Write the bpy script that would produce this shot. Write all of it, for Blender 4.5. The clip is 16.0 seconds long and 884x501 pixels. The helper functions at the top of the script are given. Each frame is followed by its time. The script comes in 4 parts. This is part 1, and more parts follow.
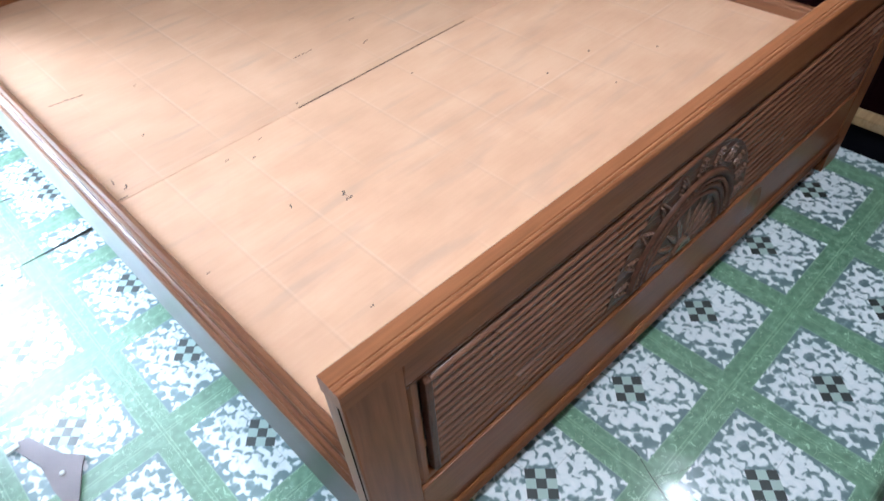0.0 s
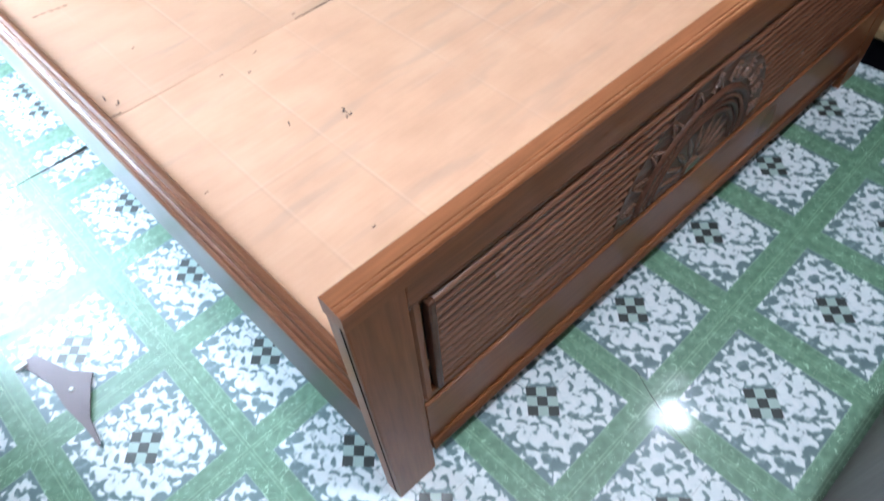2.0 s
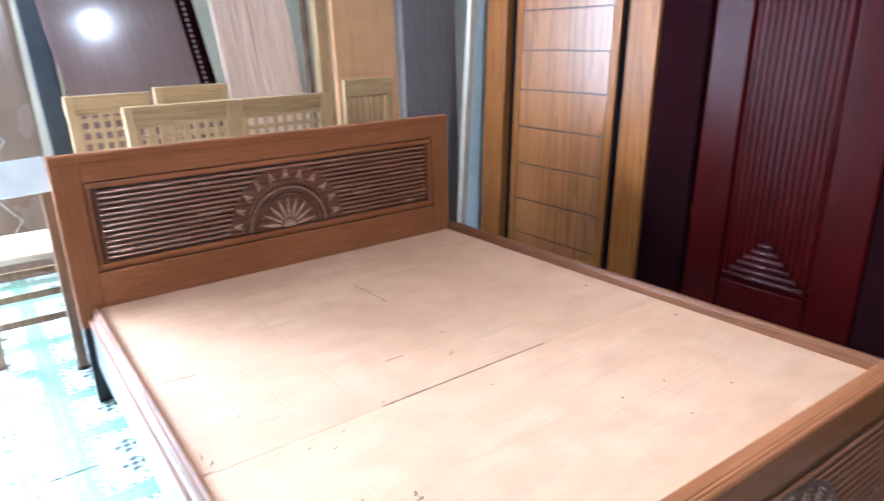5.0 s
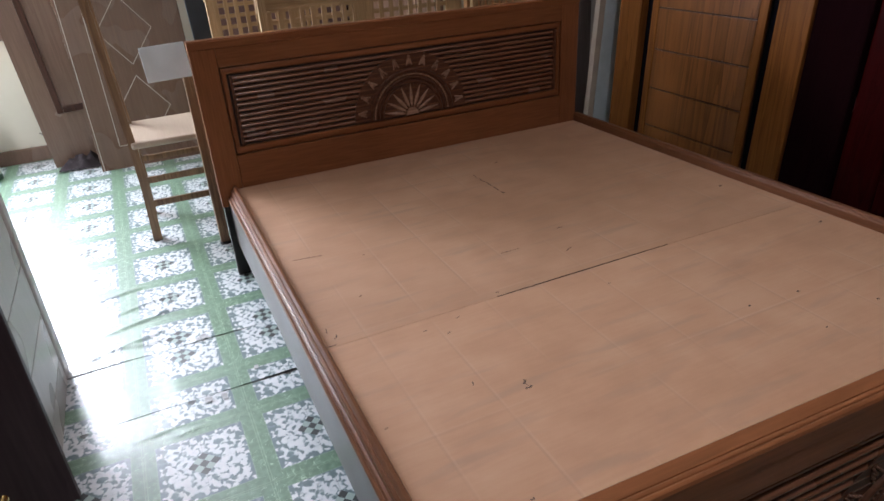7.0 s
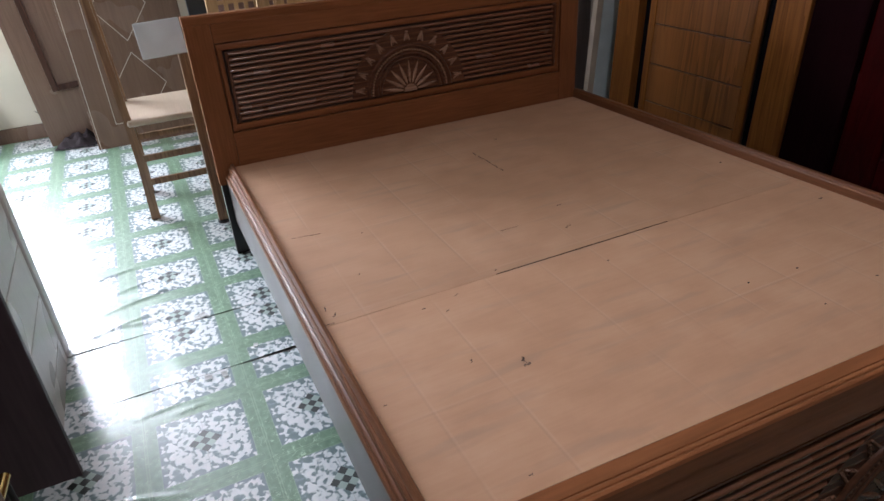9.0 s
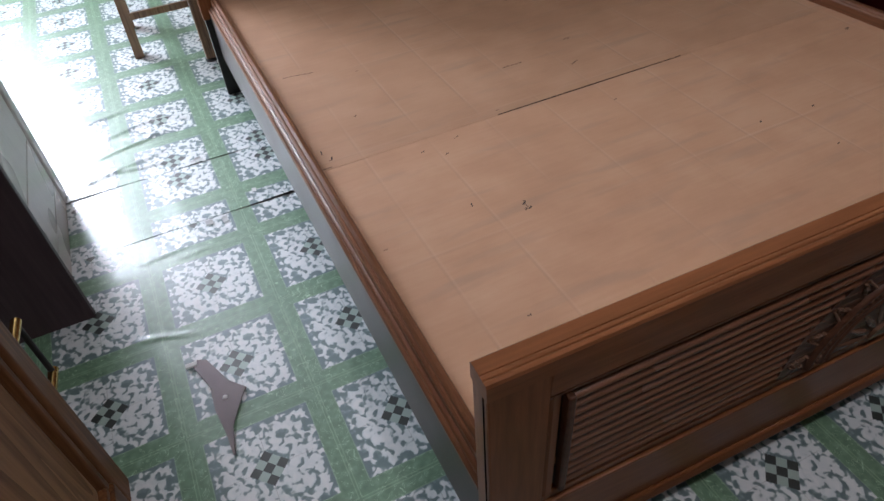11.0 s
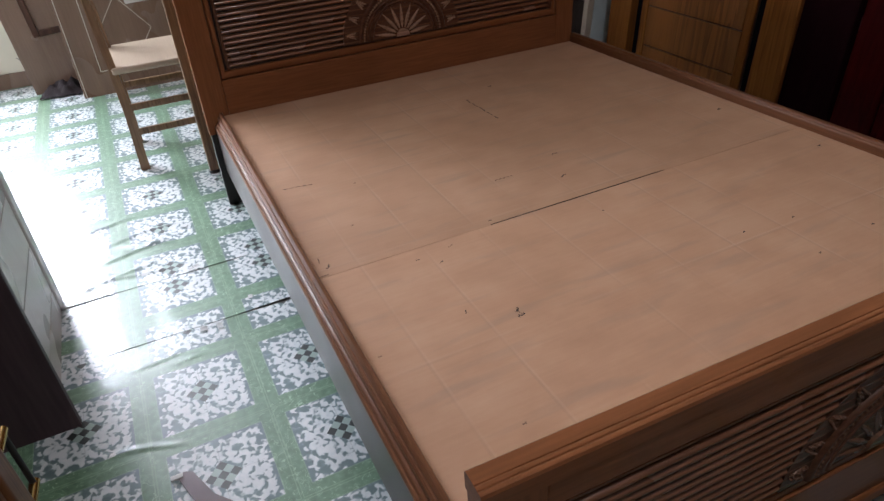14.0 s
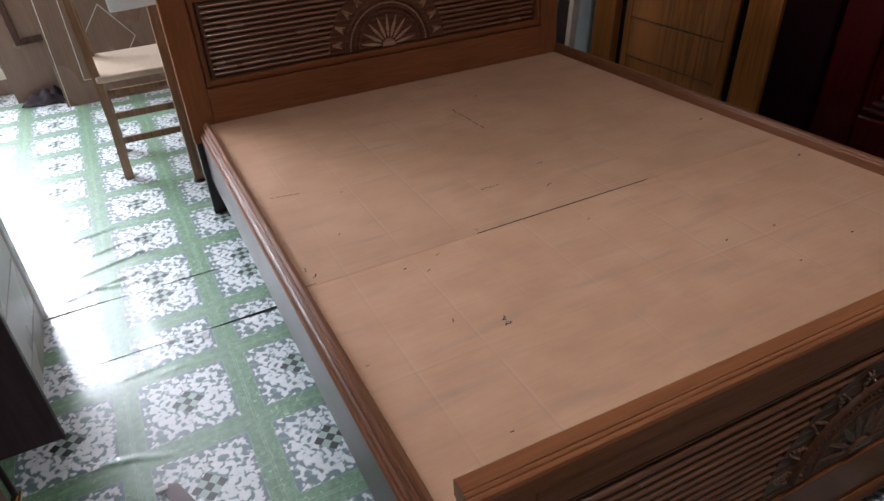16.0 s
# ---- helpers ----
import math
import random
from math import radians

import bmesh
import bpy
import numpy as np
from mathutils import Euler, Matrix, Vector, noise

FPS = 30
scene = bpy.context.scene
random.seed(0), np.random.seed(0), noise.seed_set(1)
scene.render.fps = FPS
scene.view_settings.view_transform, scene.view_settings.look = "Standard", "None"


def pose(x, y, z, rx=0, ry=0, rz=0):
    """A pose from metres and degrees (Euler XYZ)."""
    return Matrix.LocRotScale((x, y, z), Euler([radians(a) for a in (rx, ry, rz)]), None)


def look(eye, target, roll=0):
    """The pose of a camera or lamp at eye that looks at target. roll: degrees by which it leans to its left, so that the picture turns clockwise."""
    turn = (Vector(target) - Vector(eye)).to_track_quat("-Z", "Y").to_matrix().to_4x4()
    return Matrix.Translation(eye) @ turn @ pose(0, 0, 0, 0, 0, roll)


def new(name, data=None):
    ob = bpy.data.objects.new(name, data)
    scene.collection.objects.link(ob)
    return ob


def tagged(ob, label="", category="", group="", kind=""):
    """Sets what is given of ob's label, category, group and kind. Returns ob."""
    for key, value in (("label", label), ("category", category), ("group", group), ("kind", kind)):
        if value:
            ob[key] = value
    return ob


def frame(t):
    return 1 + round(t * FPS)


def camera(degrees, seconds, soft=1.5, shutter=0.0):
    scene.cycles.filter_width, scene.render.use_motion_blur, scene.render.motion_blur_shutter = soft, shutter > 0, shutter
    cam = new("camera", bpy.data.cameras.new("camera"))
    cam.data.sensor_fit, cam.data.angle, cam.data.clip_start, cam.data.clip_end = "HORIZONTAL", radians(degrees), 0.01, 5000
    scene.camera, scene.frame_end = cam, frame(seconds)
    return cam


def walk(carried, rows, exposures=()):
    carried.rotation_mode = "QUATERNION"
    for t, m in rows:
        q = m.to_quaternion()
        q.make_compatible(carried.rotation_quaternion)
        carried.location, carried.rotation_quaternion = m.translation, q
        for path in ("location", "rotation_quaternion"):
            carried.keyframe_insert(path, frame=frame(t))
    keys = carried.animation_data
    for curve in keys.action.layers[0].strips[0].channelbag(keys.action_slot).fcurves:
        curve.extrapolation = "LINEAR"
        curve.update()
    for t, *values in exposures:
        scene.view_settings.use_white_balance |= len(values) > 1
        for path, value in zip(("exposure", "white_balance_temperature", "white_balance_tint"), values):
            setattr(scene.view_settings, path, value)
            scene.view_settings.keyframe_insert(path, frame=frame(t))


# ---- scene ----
cam = camera(68.4, 16.0, 1.5, 0.5)
PATH = [
    (0, (-0.159, -0.36, 1.229), (0.767, 0.68, -0.206), -4.1),
    (0.5, (-0.153, -0.354, 1.221), (0.696, 0.622, -0.304), -4.8),
    (1, (-0.149, -0.348, 1.211), (0.612, 0.547, -0.407), -5.3),
    (1.5, (-0.148, -0.346, 1.209), (0.585, 0.523, -0.436), -5.5),
    (2, (-0.151, -0.348, 1.211), (0.636, 0.571, -0.381), -4.8),
    (2.5, (-0.16, -0.359, 1.233), (0.786, 0.725, -0.156), -3.8),
    (2.8, (-0.167, -0.369, 1.239), (0.852, 0.793, -0.03), -3.5),
    (3, (-0.171, -0.37, 1.244), (0.881, 0.823, 0.032), -3.2),
    (3.5, (-0.18, -0.373, 1.246), (0.929, 0.866, 0.134), -2.8),
    (4, (-0.191, -0.381, 1.256), (0.982, 0.933, 0.309), -2.3),
    (4.5, (-0.209, -0.408, 1.277), (1.027, 1.012, 0.603), -1.7),
    (5, (-0.224, -0.412, 1.258), (0.89, 1.127, 0.632), -1.4),
    (5.2, (-0.225, -0.413, 1.254), (0.811, 1.181, 0.633), -1.5),
    (7.5, (-0.21, -0.4, 1.25), (0.502, 1.211, 0.302), -3.5),
    (8, (-0.21, -0.401, 1.248), (0.503, 1.211, 0.302), -3.5),
    (10.3, (-0.2, -0.383, 1.246), (0.432, 1.08, 0.038), -4.3),
    (10.5, (-0.198, -0.379, 1.236), (0.407, 1.044, -0.033), -4.5),
    (11, (-0.193, -0.371, 1.231), (0.368, 0.978, -0.134), -5.0),
    (11.5, (-0.19, -0.367, 1.229), (0.357, 0.941, -0.182), -5.4),
    (12, (-0.187, -0.358, 1.22), (0.313, 0.837, -0.303), -5.7),
    (12.5, (-0.184, -0.357, 1.219), (0.313, 0.835, -0.308), -5.9),
    (13, (-0.192, -0.367, 1.229), (0.386, 0.948, -0.163), -4.7),
    (13.5, (-0.193, -0.372, 1.238), (0.45, 1.07, 0.011), -4.2),
    (14, (-0.2, -0.386, 1.244), (0.481, 1.132, 0.134), -3.9),
    (14.5, (-0.202, -0.384, 1.243), (0.477, 1.129, 0.124), -3.8),
    (15, (-0.2, -0.387, 1.242), (0.504, 1.13, 0.144), -3.5),
    (15.5, (-0.2, -0.386, 1.245), (0.496, 1.124, 0.134), -3.7),
    (16, (-0.205, -0.389, 1.248), (0.523, 1.121, 0.158), -3.2),
]
EXPOSURES = [(0.0, 0.92, 5380, 7), (4.0, 1.10, 5150, 7), (5.2, 1.4, 5030, 8), (7.0, -0.60, 6300, 19), (10.3, -0.71, 6250, 18), (12.3, -0.82, 6200, 18), (13.4, -0.73, 6300, 18), (16.0, -0.69, 6350, 19)]     # seconds, stops, kelvin, tint
WINDOW_W, DOOR_W = 470.0, 115.0
LAMPS = ((1.97, -0.07, 10.0), (0.45, -0.60, 97.0))     # x, y, watts
S2Y, S3Y = 1.580, 1.700
walk(cam, [(t, look(e, a, r)) for t, e, a, r in PATH], EXPOSURES)

# ---- world, window light, lamps ----
world = bpy.data.worlds.new("sky")
scene.world = world
world.use_nodes = True
wn = world.node_tree
sky = wn.nodes.new("ShaderNodeTexSky")
sky.sky_type, sky.sun_disc = "NISHITA", False
sky.sun_elevation, sky.sun_rotation = radians(50), radians(20)
wn.links.new(sky.outputs[0], wn.nodes["Background"].inputs[0])
wn.nodes["Background"].inputs[1].default_value = 0.12


def area_lamp(name, at, target, sx, sy, watts, colour):
    d = bpy.data.lights.new(name, "AREA")
    d.shape, d.size, d.size_y, d.energy, d.color = "RECTANGLE", sx, sy, watts, colour
    o = new(name, d)
    o.matrix_world = look(at, target)
    return o


WIN = (-2.60, -0.50, 0.78, 2.55)     # the window in the back wall: x0, x1, z0, z1
YB = 4.30
area_lamp("window_light", (-1.55, YB + 0.16, 1.665), (-1.55, 0, 1.35), 2.06, 1.74, WINDOW_W, (0.84, 0.93, 1.0))
area_lamp("doorway_light", (-3.06, 3.55, 1.08), (-0.6, 3.3, 0.2), 1.05, 2.05, DOOR_W, (0.92, 0.97, 1.0))

# ---- materials ----
def mat(name, rough=0.5, metal=0.0, coat=0.0):
    m = bpy.data.materials.new(name)
    m.use_nodes = True
    b = m.node_tree.nodes["Principled BSDF"]
    b.inputs["Roughness"].default_value, b.inputs["Metallic"].default_value = rough, metal
    b.inputs["Coat Weight"].default_value, b.inputs["Coat Roughness"].default_value = coat, 0.12
    return m, m.node_tree, b


def node(nt, kind, **values):
    n = nt.nodes.new(kind)
    for k, v in values.items():
        n.inputs[k].default_value = v
    return n


def ramp(nt, fac, stops):
    r = nt.nodes.new("ShaderNodeValToRGB")
    while len(r.color_ramp.elements) < len(stops):
        r.color_ramp.elements.new(0.5)
    for e, (p, c) in zip(r.color_ramp.elements, stops):
        e.position, e.color = p, (*c, 1)
    nt.links.new(fac, r.inputs[0])
    return r.outputs[0]


def mixc(nt, fac, a, b, blend="MIX"):
    m = nt.nodes.new("ShaderNodeMix")
    m.data_type, m.blend_type = "RGBA", blend
    for sock, v in ((m.inputs[0], fac), (m.inputs[6], a), (m.inputs[7], b)):
        if isinstance(v, (int, float)):
            sock.default_value = v
        elif isinstance(v, tuple):
            sock.default_value = (*v, 1)
        else:
            nt.links.new(v, sock)
    return m.outputs[2]


def calc(nt, op, a, b=0.0, c=0.0):
    m = nt.nodes.new("ShaderNodeMath")
    m.operation = op
    for sock, v in zip(m.inputs, (a, b, c)):
        if isinstance(v, (int, float)):
            sock.default_value = v
        else:
            nt.links.new(v, sock)
    return m.outputs[0]


def bump(nt, b, height, strength, distance=0.01):
    n = node(nt, "ShaderNodeBump", Strength=strength, Distance=distance)
    nt.links.new(height, n.inputs["Height"])
    nt.links.new(n.outputs[0], b.inputs["Normal"])


def coords(nt, scale=(1, 1, 1), rnd=True):
    t = nt.nodes.new("ShaderNodeTexCoord")
    mp = node(nt, "ShaderNodeMapping", Scale=scale)
    if rnd:
        oi = nt.nodes.new("ShaderNodeObjectInfo")
        add = nt.nodes.new("ShaderNodeVectorMath")
        sc = nt.nodes.new("ShaderNodeVectorMath")
        sc.operation, sc.inputs[1].default_value = "MULTIPLY", (7.0, 5.0, 3.0)
        nt.links.new(oi.outputs["Random"], sc.inputs[0])
        nt.links.new(t.outputs["Object"], add.inputs[0])
        nt.links.new(sc.outputs[0], add.inputs[1])
        nt.links.new(add.outputs[0], mp.inputs[0])
    else:
        nt.links.new(t.outputs["Object"], mp.inputs[0])
    return mp.outputs[0]


def wood(name, light, dark, axis="x", rough=0.35, coat=0.0, contrast=1.0, grain=1.0, figure=0.6, spec=0.5, rnd=True, relief=0.10):
    """Planed wood with long fibres along one axis, cathedral figure and blotches."""
    m, nt, b = mat(name, rough, 0, coat)
    b.inputs["Specular IOR Level"].default_value = spec
    k = {"x": (0.06, 1, 1), "y": (1, 0.06, 1), "z": (1, 1, 0.06)}[axis]
    v = coords(nt, k, rnd)
    fig = node(nt, "ShaderNodeTexNoise", Scale=9.0 * grain, Detail=3.0, Distortion=1.2)
    nt.links.new(v, fig.inputs["Vector"])
    rings = calc(nt, "FRACT", calc(nt, "MULTIPLY", fig.outputs[0], 7.0))
    fib = node(nt, "ShaderNodeTexNoise", Scale=170.0 * grain, Detail=4.0)
    nt.links.new(v, fib.inputs["Vector"])
    blo = node(nt, "ShaderNodeTexNoise", Scale=3.0, Detail=2.0)
    nt.links.new(coords(nt, (1, 1, 1), rnd), blo.inputs["Vector"])
    f = calc(nt, "ADD", calc(nt, "MULTIPLY", rings, figure * 0.5), calc(nt, "MULTIPLY", fib.outputs[0], 0.75))
    f = calc(nt, "ADD", f, calc(nt, "MULTIPLY", blo.outputs[0], 0.35))
    lo, hi = 0.75 - 0.32 / contrast, 0.75 + 0.32 / contrast
    col = ramp(nt, f, [(max(lo, 0), dark), (min(hi, 1), light)])
    nt.links.new(col, b.inputs["Base Color"])
    r = calc(nt, "ADD", calc(nt, "MULTIPLY", blo.outputs[0], 0.22), rough - 0.11)
    nt.links.new(r, b.inputs["Roughness"])
    bump(nt, b, fib.outputs[0], relief, 0.002)
    return m


def plain(name, colour, rough=0.6, metal=0.0, var=0.15, scale=12.0, coat=0.0, bumps=0.1):
    m, nt, b = mat(name, rough, metal, coat)
    n1 = node(nt, "ShaderNodeTexNoise", Scale=scale, Detail=6.0)
    nt.links.new(coords(nt), n1.inputs["Vector"])
    lo = tuple(c * (1 - var) for c in colour)
    hi = tuple(min(1, c * (1 + var)) for c in colour)
    nt.links.new(ramp(nt, n1.outputs[0], [(0.3, lo), (0.7, hi)]), b.inputs["Base Color"])
    n2 = node(nt, "ShaderNodeTexNoise", Scale=scale * 12, Detail=3.0)
    nt.links.new(coords(nt), n2.inputs["Vector"])
    bump(nt, b, n2.outputs[0], bumps, 0.003)
    return m


TX, TY = 0.2925, 0.306     # repeat of the printed floor pattern


def linoleum():
    m, nt, b = mat("printed_linoleum", 0.17)
    b.inputs["Coat Weight"].default_value, b.inputs["Coat Roughness"].default_value = 1.0, 0.44
    b.inputs["Coat IOR"].default_value = 1.68
    t = nt.nodes.new("ShaderNodeTexCoord")
    s = nt.nodes.new("ShaderNodeSeparateXYZ")
    nt.links.new(t.outputs["Object"], s.inputs[0])
    cell = []
    for o, p in ((s.outputs[0], TX), (s.outputs[1], TY)):
        q = calc(nt, "FRACT", calc(nt, "ADD", calc(nt, "MULTIPLY", o, 1 / p), 0.5))
        cell.append(calc(nt, "SUBTRACT", q, 0.5))
    u, v = cell
    au, av = calc(nt, "ABSOLUTE", u), calc(nt, "ABSOLUTE", v)
    far = calc(nt, "MAXIMUM", au, av)
    pat = nt.nodes.new("ShaderNodeCombineXYZ")
    nt.links.new(u, pat.inputs[0])
    nt.links.new(v, pat.inputs[1])
    # green bands with pale lines and flecks
    fl = node(nt, "ShaderNodeTexNoise", Scale=60.0, Detail=4.0)
    nt.links.new(t.outputs["Object"], fl.inputs["Vector"])
    green = ramp(nt, fl.outputs[0], [(0.30, (0.076, 0.168, 0.092)), (0.55, (0.120, 0.242, 0.138)), (0.80, (0.21, 0.35, 0.230))])
    vein = node(nt, "ShaderNodeTexNoise", Scale=30.0, Detail=1.0, Distortion=2.5)
    nt.links.new(t.outputs["Object"], vein.inputs["Vector"])
    hair = calc(nt, "LESS_THAN", calc(nt, "ABSOLUTE", calc(nt, "SUBTRACT", vein.outputs[0], 0.62)), 0.012)
    green = mixc(nt, calc(nt, "MULTIPLY", hair, 0.75), green, (0.42, 0.62, 0.42))
    mid = calc(nt, "LESS_THAN", calc(nt, "ABSOLUTE", calc(nt, "SUBTRACT", far, 0.489)), 0.004)
    green = mixc(nt, calc(nt, "MULTIPLY", mid, 0.38), green, (0.34, 0.52, 0.32))
    # mottled square: pale lace over slate blotches, ragged at its rim
    wob = node(nt, "ShaderNodeTexNoise", Scale=17.0, Detail=2.0, Distortion=0.6)
    nt.links.new(pat.outputs[0], wob.inputs["Vector"])
    blot = node(nt, "ShaderNodeTexNoise", Scale=16.5, Detail=1.1, Distortion=0.45)
    nt.links.new(pat.outputs[0], blot.inputs["Vector"])
    rim = calc(nt, "MULTIPLY", calc(nt, "SMOOTH_MAX", calc(nt, "SUBTRACT", far, 0.305), 0.0, 0.05), 1.9)
    lace = calc(nt, "SUBTRACT", blot.outputs[0], rim)
    white = ramp(nt, lace, [(0.360, (0.115, 0.178, 0.188)), (0.425, (0.205, 0.280, 0.288)), (0.490, (0.78, 0.80, 0.81))])
    shade = ramp(nt, wob.outputs[0], [(0.35, (0.78, 0.84, 0.86)), (0.65, (1, 1, 1))])
    square = mixc(nt, 1.0, white, shade, "MULTIPLY")
    edge = calc(nt, "GREATER_THAN", far, 0.392)
    line = calc(nt, "LESS_THAN", calc(nt, "ABSOLUTE", calc(nt, "SUBTRACT", far, 0.396)), 0.004)
    col = mixc(nt, edge, square, green)
    col = mixc(nt, calc(nt, "MULTIPLY", line, 0.22), col, (0.50, 0.66, 0.52))
    fine = calc(nt, "LESS_THAN", calc(nt, "MINIMUM", au, av), 0.0022)
    fine = calc(nt, "MULTIPLY", fine, calc(nt, "LESS_THAN", far, 0.33))
    col = mixc(nt, calc(nt, "MULTIPLY", fine, 0.45), col, (0.25, 0.25, 0.25))
    # 3 x 3 chequer on its corner in the middle
    p = calc(nt, "MULTIPLY", calc(nt, "ADD", u, v), 0.7071)
    q = calc(nt, "MULTIPLY", calc(nt, "SUBTRACT", u, v), 0.7071)
    c = 0.0680
    inside = calc(nt, "LESS_THAN", calc(nt, "MAXIMUM", calc(nt, "ABSOLUTE", p), calc(nt, "ABSOLUTE", q)), 1.5 * c)
    ip = calc(nt, "FLOOR", calc(nt, "ADD", calc(nt, "DIVIDE", p, c), 0.5))
    iq = calc(nt, "FLOOR", calc(nt, "ADD", calc(nt, "DIVIDE", q, c), 0.5))
    odd = calc(nt, "FLOORED_MODULO", calc(nt, "ADD", ip, iq), 2.0)
    chk = mixc(nt, odd, (0.008, 0.013, 0.011), (0.36, 0.46, 0.42))
    # worn, dusty film
    dust = node(nt, "ShaderNodeTexNoise", Scale=2.2, Detail=6.0)
    nt.links.new(t.outputs["Object"], dust.inputs["Vector"])
    col = mixc(nt, calc(nt, "MULTIPLY", dust.outputs[0], 0.08), col, (0.45, 0.50, 0.46))
    col = mixc(nt, inside, col, chk)
    nt.links.new(col, b.inputs["Base Color"])
    r = calc(nt, "ADD", calc(nt, "MULTIPLY", dust.outputs[0], 0.10), 0.055)
    nt.links.new(r, b.inputs["Roughness"])
    wv = node(nt, "ShaderNodeTexNoise", Scale=5.0, Detail=2.0, Distortion=0.5)
    nt.links.new(t.outputs["Object"], wv.inputs["Vector"])
    bump(nt, b, wv.outputs[0], 0.12, 0.02)
    return m


def plywood(name, k):
    m, nt, b = mat(name, 0.62)
    b.inputs["Specular IOR Level"].default_value = 0.3
    t = nt.nodes.new("ShaderNodeTexCoord")
    fib = node(nt, "ShaderNodeTexNoise", Scale=120.0, Detail=4.0)
    nt.links.new(coords(nt, (0.09, 1, 1)), fib.inputs["Vector"])
    big = node(nt, "ShaderNodeTexNoise", Scale=2.6, Detail=5.0, Distortion=0.4)
    nt.links.new(coords(nt), big.inputs["Vector"])
    mid = node(nt, "ShaderNodeTexNoise", Scale=10.0, Detail=4.0)
    nt.links.new(coords(nt, (0.8, 1, 1)), mid.inputs["Vector"])
    f = calc(nt, "ADD", calc(nt, "MULTIPLY", big.outputs[0], 0.38), calc(nt, "MULTIPLY", mid.outputs[0], 0.42))
    f = calc(nt, "ADD", f, calc(nt, "MULTIPLY", fib.outputs[0], 0.18))
    tones = [(0.36, (0.388, 0.214, 0.126)), (0.49, (0.438, 0.250, 0.150)), (0.62, (0.480, 0.288, 0.180))]
    col = ramp(nt, f, [(p, tuple(q * k for q in c)) for p, c in tones])
    s = nt.nodes.new("ShaderNodeSeparateXYZ")
    nt.links.new(t.outputs["Object"], s.inputs[0])
    # veneer pieces of slightly different tone
    cells = nt.nodes.new("ShaderNodeCombineXYZ")
    for k_, (o, p, at) in enumerate(((s.outputs[0], 0.32, 0.465), (s.outputs[1], 0.41, 0.48))):
        nt.links.new(calc(nt, "FLOOR", calc(nt, "DIVIDE", calc(nt, "SUBTRACT", o, at), p)), cells.inputs[k_])
    tone = nt.nodes.new("ShaderNodeTexWhiteNoise")
    nt.links.new(cells.outputs[0], tone.inputs["Vector"])
    col = mixc(nt, calc(nt, "MULTIPLY", tone.outputs["Value"], 0.34), col, (0.385 * k, 0.215 * k, 0.125 * k))
    # grey streaks along the grain
    streak = node(nt, "ShaderNodeTexNoise", Scale=26.0, Detail=5.0, Distortion=0.4)
    nt.links.new(coords(nt, (0.16, 1, 1)), streak.inputs["Vector"])
    sm = ramp(nt, streak.outputs[0], [(0.55, (0, 0, 0)), (0.72, (1, 1, 1))])
    sm = calc(nt, "MULTIPLY", calc(nt, "MULTIPLY", sm, big.outputs[0]), 0.72)
    col = mixc(nt, sm, col, (0.285 * k, 0.190 * k, 0.138 * k))
    # pale pressed lines over the slats, broken and uneven
    fade = ramp(nt, big.outputs[0], [(0.42, (0, 0, 0)), (0.66, (1, 1, 1))])
    for o, p, at, w in ((s.outputs[0], 0.160, 0.465, 0.018), (s.outputs[1], 0.41, 0.48, 0.008)):
        q = calc(nt, "FRACT", calc(nt, "ADD", calc(nt, "DIVIDE", calc(nt, "SUBTRACT", o, at), p), 0.5))
        q = calc(nt, "SUBTRACT", q, 0.5)
        for shift, tint in ((0.0, (0.50, 0.33, 0.23)), (w * 1.6, (0.31, 0.185, 0.12))):
            ln = calc(nt, "LESS_THAN", calc(nt, "ABSOLUTE", calc(nt, "ADD", q, shift)), w)
            col = mixc(nt, calc(nt, "MULTIPLY", calc(nt, "MULTIPLY", ln, fade), 0.42), col, tuple(c * k for c in tint))
    nt.links.new(col, b.inputs["Base Color"])
    bump(nt, b, fib.outputs[0], 0.12, 0.002)
    return m


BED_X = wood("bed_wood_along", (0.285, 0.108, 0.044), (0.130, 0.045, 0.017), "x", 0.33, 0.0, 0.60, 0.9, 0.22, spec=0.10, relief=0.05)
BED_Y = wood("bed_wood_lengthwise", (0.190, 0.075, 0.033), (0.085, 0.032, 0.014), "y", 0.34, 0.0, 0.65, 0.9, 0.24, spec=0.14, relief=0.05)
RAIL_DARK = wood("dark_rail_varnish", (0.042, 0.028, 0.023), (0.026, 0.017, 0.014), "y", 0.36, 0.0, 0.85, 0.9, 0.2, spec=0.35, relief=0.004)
BED_Z = wood("bed_wood_upright", (0.285, 0.108, 0.044), (0.130, 0.045, 0.017), "z", 0.33, 0.0, 0.60, 0.9, 0.22, spec=0.10, relief=0.05)
REED = wood("reed_wood", (0.265, 0.115, 0.060), (0.120, 0.048, 0.024), "x", 0.24, 0.25, 0.85, 0.9, 0.25, spec=0.9, relief=0.04)
# Near-black board behind the reeds: the grooves' shade is in its colour.
GROOVE_SHADE = plain("groove_stain", (0.022, 0.010, 0.007), 0.55, var=0.3)
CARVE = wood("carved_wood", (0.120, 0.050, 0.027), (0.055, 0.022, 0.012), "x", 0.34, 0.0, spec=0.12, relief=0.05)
# Lit copy for the headboard carving, dim copy for the footboard's.
CARVE_LIT = wood("carved_wood_rubbed", (0.430, 0.260, 0.172), (0.230, 0.124, 0.078), "x", 0.20, 0.0, spec=0.7, relief=0.04)
CARVE_DIM = wood("carved_wood_waxed", (0.190, 0.092, 0.055), (0.095, 0.045, 0.026), "x", 0.22, 0.0, spec=0.55, relief=0.04)
PLY = plywood("bare_plywood", 1.09)
PLY_FAR = plywood("bare_plywood_dull", 1.00)
LINO = linoleum()
